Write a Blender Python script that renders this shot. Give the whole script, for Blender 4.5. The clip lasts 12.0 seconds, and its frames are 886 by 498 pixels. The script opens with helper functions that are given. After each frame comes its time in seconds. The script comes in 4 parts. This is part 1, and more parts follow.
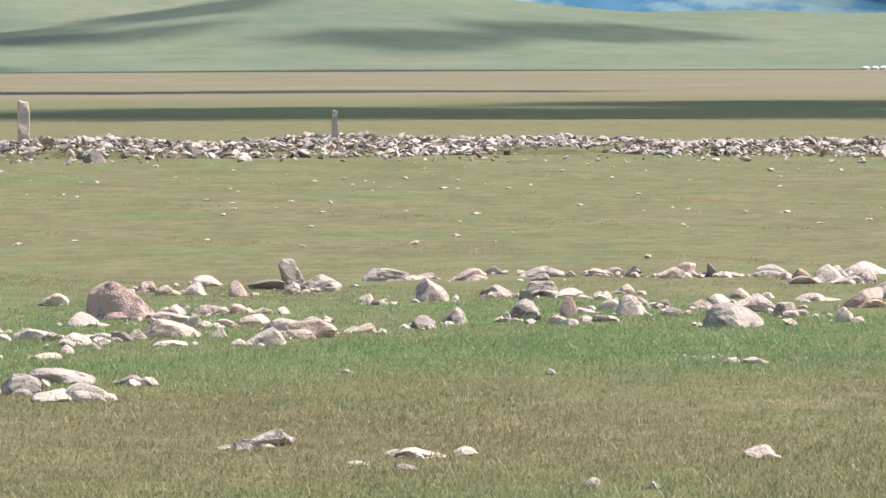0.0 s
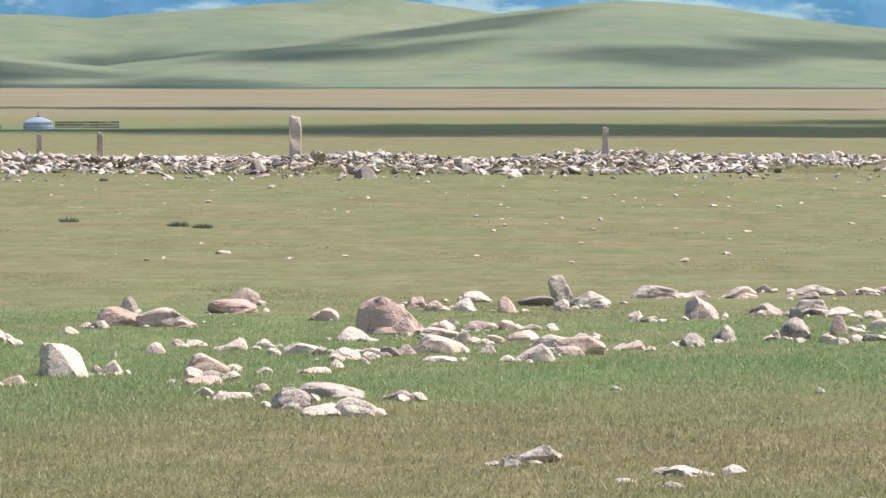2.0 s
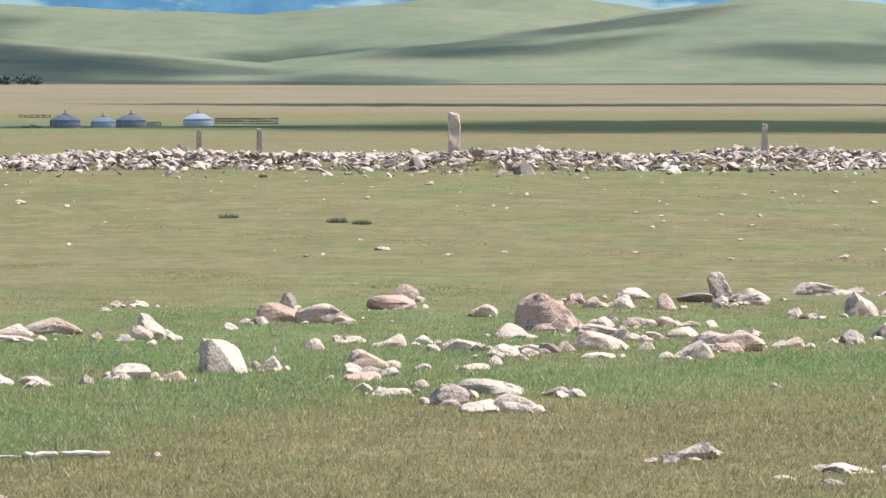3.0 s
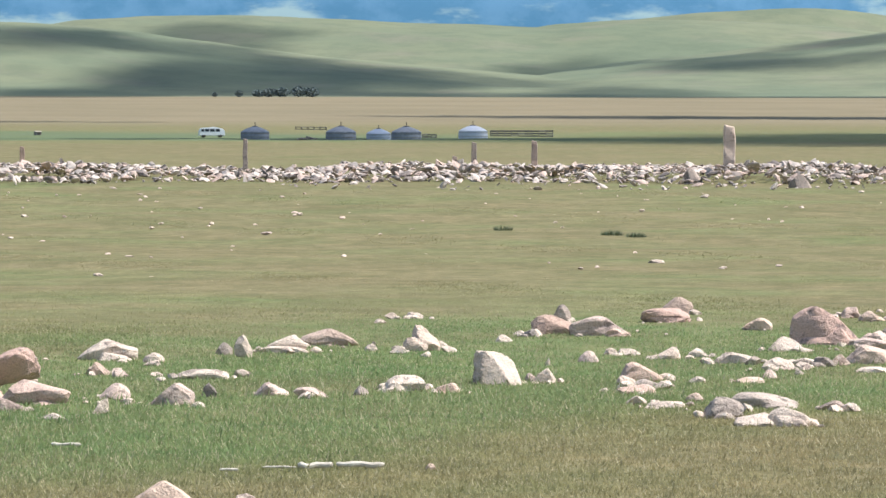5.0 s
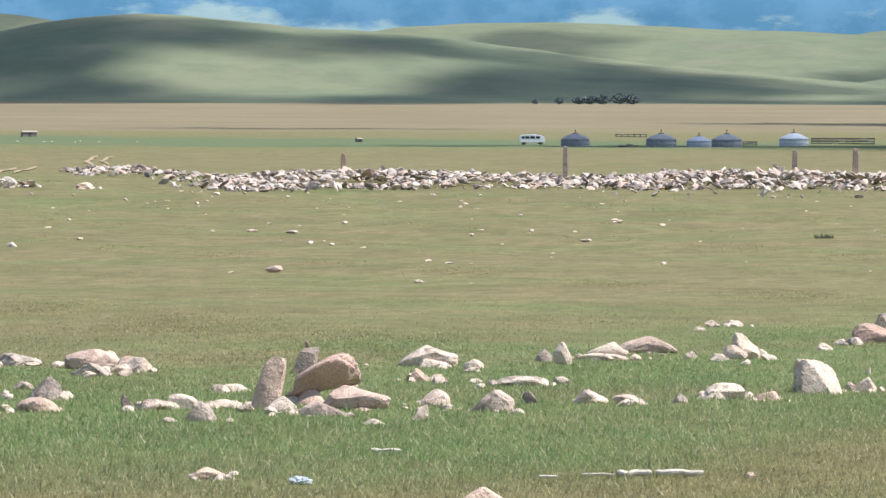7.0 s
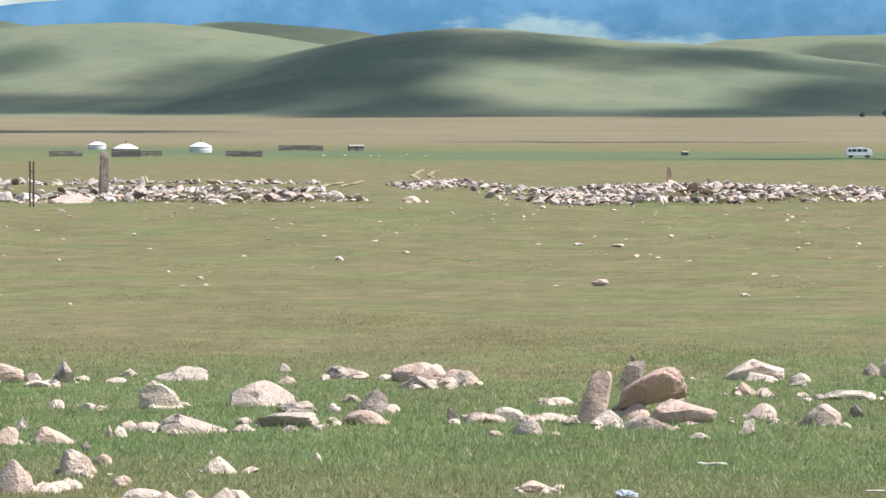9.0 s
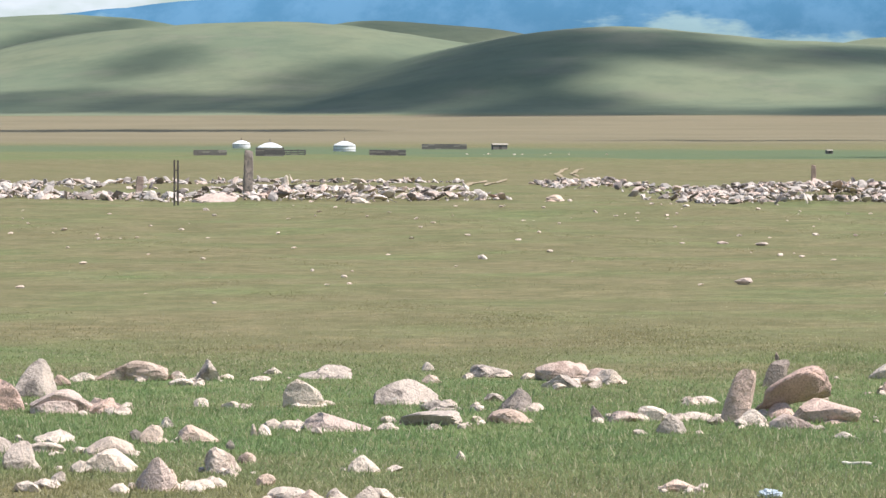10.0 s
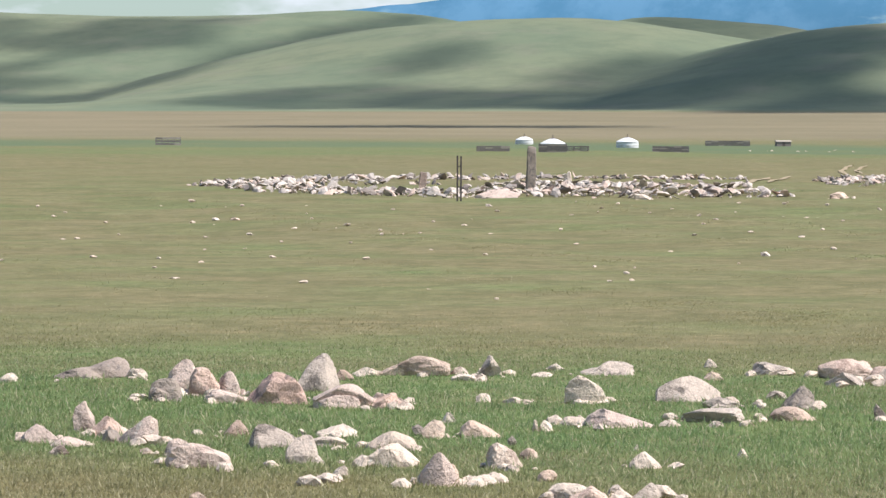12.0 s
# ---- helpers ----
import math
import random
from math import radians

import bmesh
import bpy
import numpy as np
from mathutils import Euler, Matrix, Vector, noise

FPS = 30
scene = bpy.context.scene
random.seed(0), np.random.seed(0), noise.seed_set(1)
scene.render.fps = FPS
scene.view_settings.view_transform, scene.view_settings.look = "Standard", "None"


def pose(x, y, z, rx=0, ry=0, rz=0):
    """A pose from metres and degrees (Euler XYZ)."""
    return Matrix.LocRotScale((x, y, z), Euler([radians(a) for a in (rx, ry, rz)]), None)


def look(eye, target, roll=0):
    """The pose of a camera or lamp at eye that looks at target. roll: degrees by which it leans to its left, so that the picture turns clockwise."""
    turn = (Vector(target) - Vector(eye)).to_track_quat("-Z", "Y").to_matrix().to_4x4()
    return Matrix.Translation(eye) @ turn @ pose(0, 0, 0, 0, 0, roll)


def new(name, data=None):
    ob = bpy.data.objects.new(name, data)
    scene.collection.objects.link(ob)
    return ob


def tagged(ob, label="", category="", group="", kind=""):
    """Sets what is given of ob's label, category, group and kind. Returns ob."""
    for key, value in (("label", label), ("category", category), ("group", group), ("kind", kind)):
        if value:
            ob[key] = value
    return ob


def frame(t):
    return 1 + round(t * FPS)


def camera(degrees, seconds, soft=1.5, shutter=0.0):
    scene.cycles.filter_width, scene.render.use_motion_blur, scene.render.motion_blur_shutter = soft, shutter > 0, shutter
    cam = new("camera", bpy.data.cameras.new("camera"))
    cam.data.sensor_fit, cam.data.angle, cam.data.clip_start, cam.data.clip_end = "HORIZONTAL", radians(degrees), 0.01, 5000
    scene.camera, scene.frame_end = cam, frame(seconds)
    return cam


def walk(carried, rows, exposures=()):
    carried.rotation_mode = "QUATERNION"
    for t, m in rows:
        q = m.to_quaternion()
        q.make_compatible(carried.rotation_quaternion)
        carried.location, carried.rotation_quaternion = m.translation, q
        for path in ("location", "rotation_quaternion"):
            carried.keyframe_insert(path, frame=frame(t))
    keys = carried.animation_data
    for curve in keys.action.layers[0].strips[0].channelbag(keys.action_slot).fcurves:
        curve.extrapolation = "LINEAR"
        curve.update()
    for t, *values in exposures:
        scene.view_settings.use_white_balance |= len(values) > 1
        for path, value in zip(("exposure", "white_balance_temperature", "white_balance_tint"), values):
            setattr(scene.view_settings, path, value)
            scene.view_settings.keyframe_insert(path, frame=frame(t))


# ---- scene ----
# A long lens on a tripod that pans to the left from one spot.
LENS, EYE = 12.0, 3.2
cam = camera(LENS, 12.0, soft=1.5)
ROWS = [
    (0.0, 0.000, -1.729, 0.382),
    (0.5, 0.916, -1.639, 0.277),
    (1.0, 1.855, -1.595, 0.185),
    (1.5, 2.815, -1.530, 0.130),
    (2.0, 3.674, -1.488, 0.050),
    (2.5, 4.849, -1.498, 0.089),
    (3.0, 5.833, -1.535, 0.048),
    (3.2, 6.392, -1.561, -0.205),
    (4.8, 9.107, -1.379, 0.014),
    (5.0, 9.567, -1.366, -0.088),
    (5.5, 10.484, -1.405, -0.108),
    (6.0, 11.230, -1.389, -0.014),
    (6.5, 12.570, -1.273, -0.153),
    (7.0, 13.916, -1.278, -0.183),
    (7.5, 15.167, -1.398, -0.177),
    (9.3, 18.807, -1.125, -0.060),
    (9.5, 19.119, -1.176, -0.047),
    (10.0, 20.292, -1.124, -0.033),
    (10.5, 20.853, -1.088, -0.168),
    (11.0, 21.916, -1.087, 0.020),
    (11.5, 23.078, -1.130, -0.197),
    (12.0, 24.135, -1.183, -0.212),
]
walk(cam, [(t, pose(0, 0, EYE, 90 + pitch, roll, yaw)) for t, yaw, pitch, roll in ROWS], [(0.0, 0.57), (6.0, 0.53), (9.0, 0.49), (12.0, 0.4)])

# ---- light ----
AXIS = radians(12.0)                      # the valley runs across this heading
FWD = Vector((-math.sin(AXIS), math.cos(AXIS), 0))
SIDE = Vector((math.cos(AXIS), math.sin(AXIS), 0))
SUN_EL, SUN_AZ = radians(56), radians(81)   # azimuth clockwise from +y
sun_dir = Vector((math.sin(SUN_AZ) * math.cos(SUN_EL), math.cos(SUN_AZ) * math.cos(SUN_EL), math.sin(SUN_EL)))
sun = new("sun", bpy.data.lights.new("sun", "SUN"))
sun.data.energy, sun.data.angle, sun.data.color = 5.0, radians(0.6), (1.0, 0.965, 0.93)
sun.matrix_basis = look(sun_dir * 100, (0, 0, 0))
world = bpy.data.worlds.new("sky")
scene.world = world
world.use_nodes = True
wt = world.node_tree
sky = wt.nodes.new("ShaderNodeTexSky")
sky.sky_type, sky.sun_disc = "NISHITA", False
sky.sun_elevation, sky.sun_rotation = SUN_EL, SUN_AZ
bg = wt.nodes["Background"]
bg.inputs["Strength"].default_value = 0.11
# thin fair-weather cloud low in the sky
co = wt.nodes.new("ShaderNodeTexCoord")
mp = wt.nodes.new("ShaderNodeMapping")
mp.inputs["Scale"].default_value = (30, 30, 90)
nz = wt.nodes.new("ShaderNodeTexNoise")
nz.inputs["Scale"].default_value, nz.inputs["Detail"].default_value = 1.0, 6
rp = wt.nodes.new("ShaderNodeMapRange")
rp.inputs["From Min"].default_value, rp.inputs["From Max"].default_value = 0.42, 0.6
tint = wt.nodes.new("ShaderNodeMix")
tint.data_type, tint.blend_type = "RGBA", "MULTIPLY"
tint.inputs[0].default_value, tint.inputs[7].default_value = 1.0, (0.8, 0.93, 1.04, 1)
veil = wt.nodes.new("ShaderNodeMix")
veil.data_type = "RGBA"
veil.inputs[7].default_value = (5.8, 6.3, 7.0, 1)
wt.links.new(co.outputs["Generated"], mp.inputs["Vector"])
wt.links.new(mp.outputs[0], nz.inputs["Vector"])
wt.links.new(nz.outputs["Fac"], rp.inputs["Value"])
up = wt.nodes.new("ShaderNodeSeparateXYZ")
wt.links.new(co.outputs["Generated"], up.inputs[0])
low = wt.nodes.new("ShaderNodeMapRange")
for key, value in (("From Min", 0.06), ("From Max", 0.3), ("To Min", 1.0), ("To Max", 0.12)):
    low.inputs[key].default_value = value
wt.links.new(up.outputs["Z"], low.inputs["Value"])
share = wt.nodes.new("ShaderNodeMath")
share.operation = "MULTIPLY"
wt.links.new(rp.outputs[0], share.inputs[0])
wt.links.new(low.outputs[0], share.inputs[1])
wt.links.new(share.outputs[0], veil.inputs[0])
wt.links.new(sky.outputs[0], tint.inputs[6])
wt.links.new(tint.outputs[2], veil.inputs[6])
wt.links.new(veil.outputs[2], bg.inputs["Color"])

# ---- materials ----
class Mat:
    """A small builder for node materials."""

    def __init__(self, name, rough=0.8, metal=0.0, spec=0.3):
        self.m = bpy.data.materials.new(name)
        self.m.use_nodes = True
        self.t = self.m.node_tree
        self.b = self.t.nodes["Principled BSDF"]
        self.b.inputs["Roughness"].default_value = rough
        self.b.inputs["Metallic"].default_value = metal
        self.b.inputs["Specular IOR Level"].default_value = spec
        self.co = self.node("ShaderNodeTexCoord").outputs["Object"]
        self.geo = self.node("ShaderNodeNewGeometry")

    def node(self, kind):
        return self.t.nodes.new(kind)

    def put(self, value, socket):
        if isinstance(value, bpy.types.NodeSocket):
            self.t.links.new(value, socket)
        elif isinstance(value, tuple) and len(value) == 3:
            socket.default_value = (*value, 1.0) if socket.type == "RGBA" else value
        else:
            socket.default_value = value

    def noise(self, scale, detail=4.0, rough=0.55, at=None, stretch=None):
        n = self.node("ShaderNodeTexNoise")
        at = at or self.co
        if stretch:
            v = self.node("ShaderNodeVectorMath")
            v.operation = "MULTIPLY"
            self.put(at, v.inputs[0])
            v.inputs[1].default_value = stretch
            at = v.outputs[0]
        self.put(at, n.inputs["Vector"])
        n.inputs["Scale"].default_value = scale
        n.inputs["Detail"].default_value = detail
        n.inputs["Roughness"].default_value = rough
        return n.outputs["Fac"]

    def ramp(self, fac, lo, hi, a=0.0, b=1.0):
        r = self.node("ShaderNodeMapRange")
        r.interpolation_type = "SMOOTHSTEP"
        self.put(fac, r.inputs["Value"])
        for k, x in zip(("From Min", "From Max", "To Min", "To Max"), (lo, hi, a, b)):
            r.inputs[k].default_value = x
        return r.outputs[0]

    def mix(self, fac, a, b, mode="MIX"):
        x = self.node("ShaderNodeMix")
        x.data_type, x.blend_type = "RGBA", mode
        self.put(fac, x.inputs[0])
        self.put(a, x.inputs[6])
        self.put(b, x.inputs[7])
        return x.outputs[2]

    def math(self, op, a, b=0.0):
        x = self.node("ShaderNodeMath")
        x.operation = op
        self.put(a, x.inputs[0])
        self.put(b, x.inputs[1])
        return x.outputs[0]

    def attr(self, name):
        a = self.node("ShaderNodeAttribute")
        a.attribute_name = name
        return a.outputs["Fac"]

    def rnd(self):
        return self.node("ShaderNodeObjectInfo").outputs["Random"]

    def island(self):
        return self.geo.outputs["Random Per Island"]

    def colour(self, c):
        self.put(c, self.b.inputs["Base Color"])
        return self

    def bump(self, h, strength=0.4, dist=0.05):
        n = self.node("ShaderNodeBump")
        n.inputs["Strength"].default_value = strength
        n.inputs["Distance"].default_value = dist
        self.put(h, n.inputs["Height"])
        self.put(n.outputs[0], self.b.inputs["Normal"])
        return self


STRAW, STRAW2 = (0.276, 0.219, 0.119), (0.194, 0.164, 0.085)
GREEN, GREEN2 = (0.13, 0.195, 0.07), (0.19, 0.225, 0.088)


def grass_colour(m, lush, at):
    """Pasture colour between dry straw and fresh green, patchy at two scales."""
    dry = m.mix(m.ramp(m.noise(0.9, 5, at=at), 0.35, 0.65), STRAW, STRAW2)
    wet = m.mix(m.ramp(m.noise(0.6, 5, at=at), 0.35, 0.65), GREEN, GREEN2)
    patch = m.math("ADD", lush, m.math("MULTIPLY", m.math("SUBTRACT", m.noise(0.13, 6, at=at), 0.5), 1.9))
    return m.mix(m.ramp(patch, 0.05, 0.98), dry, wet)


m = Mat("pasture", 0.95, spec=0.1)
pos = m.geo.outputs["Position"]
c = grass_colour(m, m.attr("lush"), pos)
c = m.mix(m.ramp(m.noise(3.0, 5, 0.65, at=pos), 0.38, 0.66, 0.0, 0.5), c, (0.075, 0.08, 0.035))
c = m.mix(m.ramp(m.noise(0.45, 6, 0.7, at=pos), 0.45, 0.65, 0.0, 0.35), c, (0.27, 0.22, 0.13))
c = m.mix(m.ramp(m.noise(1.0, 5, 0.65, at=pos, stretch=(1.0, 0.6, 1.0)), 0.44, 0.6, 0.0, 0.5), c, (0.11, 0.105, 0.048))
c = m.mix(m.ramp(m.noise(0.22, 5, 0.6, at=pos, stretch=(1.0, 0.7, 1.0)), 0.42, 0.66, 0.0, 0.45), c, (0.12, 0.115, 0.052))
c = m.mix(m.ramp(m.noise(9.0, 3, 0.6, at=pos), 0.45, 0.7, 0.0, 0.45), c, (0.07, 0.078, 0.034))
c = m.mix(m.attr("tan"), c, m.mix(m.ramp(m.noise(0.01, 6, at=pos), 0.35, 0.65), (0.228, 0.186, 0.122), (0.19, 0.158, 0.103)))
c = m.mix(m.math("MULTIPLY", m.math("MULTIPLY", m.attr("far"), m.ramp(m.attr("lush"), 0.2, 0.5)), m.ramp(m.noise(0.006, 7, 0.62, at=pos), 0.42, 0.6, 0.0, 0.7)), c, (0.13, 0.155, 0.07))
c = m.mix(m.math("MULTIPLY", m.attr("meadow"), m.ramp(m.noise(0.02, 5, 0.6, at=pos), 0.3, 0.55, 0.35, 0.8)), c, (0.1, 0.135, 0.074))
# foothill turf: patchy greens, greyed and lightened to carry the distance haze
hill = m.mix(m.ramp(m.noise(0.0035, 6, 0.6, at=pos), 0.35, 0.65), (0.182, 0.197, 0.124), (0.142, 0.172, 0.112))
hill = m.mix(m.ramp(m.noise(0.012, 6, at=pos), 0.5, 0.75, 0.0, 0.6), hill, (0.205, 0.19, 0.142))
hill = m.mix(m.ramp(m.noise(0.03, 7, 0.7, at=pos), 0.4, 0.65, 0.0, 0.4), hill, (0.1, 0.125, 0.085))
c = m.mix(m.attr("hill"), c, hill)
m.colour(c).bump(m.noise(14.0, 4, at=pos), 0.6, 0.06)
PASTURE = m.m

m = Mat("grass_blades", 0.8, spec=0.15)
c = grass_colour(m, m.attr("lush"), m.geo.outputs["Position"])
c = m.mix(m.ramp(m.island(), 0.0, 1.0, 0.12, 0.5), c, m.mix(m.ramp(m.attr("lush"), 0.3, 0.7), (0.45, 0.42, 0.21), (0.34, 0.47, 0.22)))
c = m.mix(m.ramp(m.island(), 0.86, 0.9, 0.0, 0.8), c, (0.52, 0.46, 0.3))
m.colour(c)
thin = m.node("ShaderNodeBsdfTranslucent")
m.put(c, thin.inputs["Color"])
both = m.node("ShaderNodeMixShader")
both.inputs[0].default_value = 0.5
m.put(m.b.outputs[0], both.inputs[1])
m.put(thin.outputs[0], both.inputs[2])
m.put(both.outputs[0], m.t.nodes["Material Output"].inputs["Surface"])
BLADE = m.m

# distance haze is put into the range's colour: slopes blued, paler low down
m = Mat("hazed_mountain", 1.0, spec=0.0)
at = m.geo.outputs["Position"]
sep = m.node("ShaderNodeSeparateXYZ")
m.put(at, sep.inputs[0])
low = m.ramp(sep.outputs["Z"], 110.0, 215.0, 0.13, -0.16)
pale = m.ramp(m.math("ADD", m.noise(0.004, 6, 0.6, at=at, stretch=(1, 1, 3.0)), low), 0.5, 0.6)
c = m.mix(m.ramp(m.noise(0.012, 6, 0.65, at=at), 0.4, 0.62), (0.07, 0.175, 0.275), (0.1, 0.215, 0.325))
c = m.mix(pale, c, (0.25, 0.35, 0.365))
MOUNTAIN = m.colour(c).m

CLOUDS = []
for name, alpha in (("cloud", 0.62), ("thin_cloud", 0.36)):
    m = Mat(name, 1.0, spec=0.0)
    m.b.inputs["Alpha"].default_value = alpha
    CLOUDS.append(m.colour((0.9, 0.9, 0.9)).m)
CLOUD, THIN_CLOUD = CLOUDS


def stone_mat(name, a, b, stain, lichen):
    m = Mat(name, 0.88, spec=0.25)
    at = m.geo.outputs["Position"]
    c = m.mix(m.ramp(m.noise(2.2, 6, at=at), 0.35, 0.65), a, b)
    c = m.mix(m.ramp(m.noise(2.9, 7, 0.75, at=at), 0.52, 0.62, 0, 0.85), c, stain)
    c = m.mix(m.ramp(m.noise(9.0, 5, 0.7, at=at), 0.6, 0.68, 0, 0.8), c, lichen)
    c = m.mix(m.math("MULTIPLY", m.rnd(), 0.12), c, (0.27, 0.22, 0.185))
    c = m.mix(m.ramp(m.math("FRACT", m.math("MULTIPLY", m.rnd(), 7.3)), 0.6, 1.0, 0, 0.4), c, (0.68, 0.42, 0.3))
    c = m.mix(m.ramp(m.noise(40.0, 3, at=at), 0.42, 0.7, 0, 0.3), c, (0.14, 0.12, 0.105))
    h = m.math("ADD", m.noise(7.0, 7, 0.65, at=at), m.math("MULTIPLY", m.noise(35.0, 4, at=at), 0.3))
    return m.colour(c).bump(h, 0.9, 0.08).m


STONE = {
    "w": stone_mat("pale_granite", (0.82, 0.67, 0.54), (0.69, 0.55, 0.44), (0.26, 0.2, 0.165), (0.6, 0.56, 0.5)),
    "k": stone_mat("pink_granite", (0.76, 0.58, 0.48), (0.62, 0.47, 0.395), (0.25, 0.18, 0.15), (0.5, 0.46, 0.4)),
    "g": stone_mat("grey_granite", (0.66, 0.535, 0.44), (0.48, 0.39, 0.325), (0.13, 0.11, 0.095), (0.5, 0.46, 0.4)),
    "d": stone_mat("dark_stone", (0.42, 0.335, 0.275), (0.28, 0.23, 0.195), (0.13, 0.115, 0.105), (0.36, 0.32, 0.28)),
    "red": stone_mat("red_granite", (0.7, 0.47, 0.38), (0.58, 0.39, 0.315), (0.18, 0.13, 0.115), (0.48, 0.38, 0.33)),
    "o": stone_mat("ochre_granite", (0.8, 0.62, 0.49), (0.68, 0.53, 0.42), (0.34, 0.24, 0.18), (0.58, 0.5, 0.43)),
}
TONE = {"w": "pale", "k": "pinkish", "g": "grey", "d": "dark grey", "red": "reddish", "o": "ochre"}


def part(name, bm, mat, parent=None, label=""):
    """Links a bmesh as one mesh object."""
    me = bpy.data.meshes.new(name)
    bm.to_mesh(me)
    bm.free()
    me.materials.append(mat)
    ob = new(name, me)
    if parent:
        ob.parent = parent
    if label:
        ob["label"] = label
    return ob


def plain(name, a, b, rough=0.7, scale=4.0, metal=0.0, bump=0.2):
    m = Mat(name, rough, metal)
    c = m.mix(m.ramp(m.noise(scale, 5), 0.35, 0.65), a, b)
    return m.colour(c).bump(m.noise(scale * 6, 4), bump, 0.02).m


FELT_WHITE = plain("white_canvas", (0.78, 0.77, 0.75), (0.66, 0.65, 0.63), 0.9, 1.5)
FELT_GREY = plain("grey_canvas", (0.34, 0.345, 0.36), (0.26, 0.265, 0.28), 0.9, 1.5)
FELT_BLUE = plain("pale_blue_canvas", (0.64, 0.65, 0.68), (0.56, 0.58, 0.62), 0.9, 1.5)
ROPE = plain("rope", (0.3, 0.26, 0.2), (0.2, 0.17, 0.13))
OLD_WOOD = plain("weathered_wood", (0.25, 0.215, 0.19), (0.16, 0.14, 0.125), 0.85, 6)
PALE_WOOD = plain("pale_wood", (0.42, 0.36, 0.3), (0.3, 0.26, 0.22), 0.85, 6)
IRON = plain("rusted_iron", (0.13, 0.1, 0.085), (0.08, 0.07, 0.065), 0.7, 12)
DOOR = plain("painted_door", (0.45, 0.16, 0.07), (0.36, 0.13, 0.06))
CAR_WHITE = plain("white_paint", (0.78, 0.79, 0.8), (0.7, 0.71, 0.72), 0.35, 1.0, 0.0, 0.02)
DARK_GLASS = plain("dark_glass", (0.03, 0.035, 0.045), (0.02, 0.025, 0.03), 0.1, 1.0, 0.0, 0.0)
RUBBER = plain("tyre_rubber", (0.03, 0.03, 0.03), (0.02, 0.02, 0.02), 0.85)
# leaf colour lightened and blued, with the distance haze painted in
LEAF = plain("hazed_leaves", (0.12, 0.155, 0.15), (0.14, 0.175, 0.17), 0.9, 1.0)
BARK = plain("bark", (0.1, 0.08, 0.06), (0.07, 0.055, 0.045), 0.9)
SCRUB = plain("scrub_leaves", (0.15, 0.185, 0.1), (0.2, 0.22, 0.13), 0.9)
BONE = plain("bleached_wood", (0.66, 0.6, 0.5), (0.5, 0.44, 0.36), 0.8, 8)
PLASTIC = plain("pale_plastic", (0.45, 0.5, 0.54), (0.56, 0.6, 0.63), 0.3, 14)

# ---- the land ----
KNOT_S = np.array([-400, 0, 40, 100, 130, 155, 185, 215, 260, 400, 900, 1600, 3000, 3400, 5200], float)
KNOT_Z = np.array([0, 0, 0, 0, 0.06, 0.3, 0.75, 1.35, 1.95, 3.0, 5.2, 13.7, 39.8, 44.0, 50.0], float)
slope = np.diff(KNOT_Z) / np.diff(KNOT_S)
KNOT_M = np.concatenate([[0], np.where(slope[1:] * slope[:-1] > 0, 2 * slope[1:] * slope[:-1] / np.maximum(slope[1:] + slope[:-1], 1e-9), 0), [0]])


def valley(s):
    """Height of the valley floor at the depth s across the valley: a smooth curve through the knots."""
    s = np.clip(np.asarray(s, float), -399, 5199)
    i = np.clip(np.searchsorted(KNOT_S, s) - 1, 0, len(KNOT_S) - 2)
    w = KNOT_S[i + 1] - KNOT_S[i]
    u = (s - KNOT_S[i]) / w
    return ((1 + 2 * u) * (1 - u) ** 2 * KNOT_Z[i] + u * (1 - u) ** 2 * w * KNOT_M[i]
            + u * u * (3 - 2 * u) * KNOT_Z[i + 1] + u * u * (u - 1) * w * KNOT_M[i + 1])


def depth(x, y):
    return x * FWD.x + y * FWD.y


def ground_z(x, y):
    r2 = (x * x + y * y) / 220.0
    s = depth(x, y)
    swell = np.sin(0.31 * x + 0.2 * y) + np.sin(0.17 * x - 0.23 * y + 1) + 0.6 * np.sin(0.53 * x + 0.41 * y + 2)
    swell = swell * np.clip(s / 60, 0.5, 3) * 0.014 * np.clip((320 - s) / 60, 0, 1) * np.clip((s - 20) / 20, 0, 1)
    return valley(s) + swell + 1.6 * np.exp(-r2)


LUSH_S = np.array([36, 44, 50, 54, 58, 68, 75, 83, 95, 120, 160, 200, 230, 290, 420, 700, 780, 980, 1100, 1300, 2850, 3000, 5200], float)
LUSH_V = np.array([0.42, 0.22, 0.3, 0.6, 0.8, 0.76, 0.55, 0.4, 0.3, 0.32, 0.3, 0.42, 0.36, 0.22, 0.15, 0.4, 0.66, 0.62, 0.42, 0.25, 0.05, 0.5, 0.6])


def lush_at(x, y):
    """How green the grass is: 0 dry straw, 1 fresh."""
    s, q = depth(x, y), x * SIDE.x + y * SIDE.y
    wob = np.sin(x * 0.11 + 0.7) + np.sin(x * 0.047 - y * 0.03 + 2.0) + 0.7 * np.sin(x * 0.23 + y * 0.09)
    west = np.clip((5 - q + 1.5 * wob) / 9, 0, 1) * np.clip((100 - s) / 20, 0, 1)      # the green belt swings nearer in the west
    return np.interp((s + 13 * west) * (1 + 0.03 * wob), LUSH_S, LUSH_V)


RIDGES = []   # depth, run down the slope in metres, crest as (heading in degrees, rise over the eye in thousandths of the distance)


def ridge(s, run, crest):
    """A rounded foothill ridge across the valley at the depth s; it sinks into the plain past both ends."""
    h, up = zip(*crest)
    RIDGES.append((s, run, np.array([h[0] - 1.6, *h, h[-1] + 1.6]), np.array([4.0, *up, 4.0])))


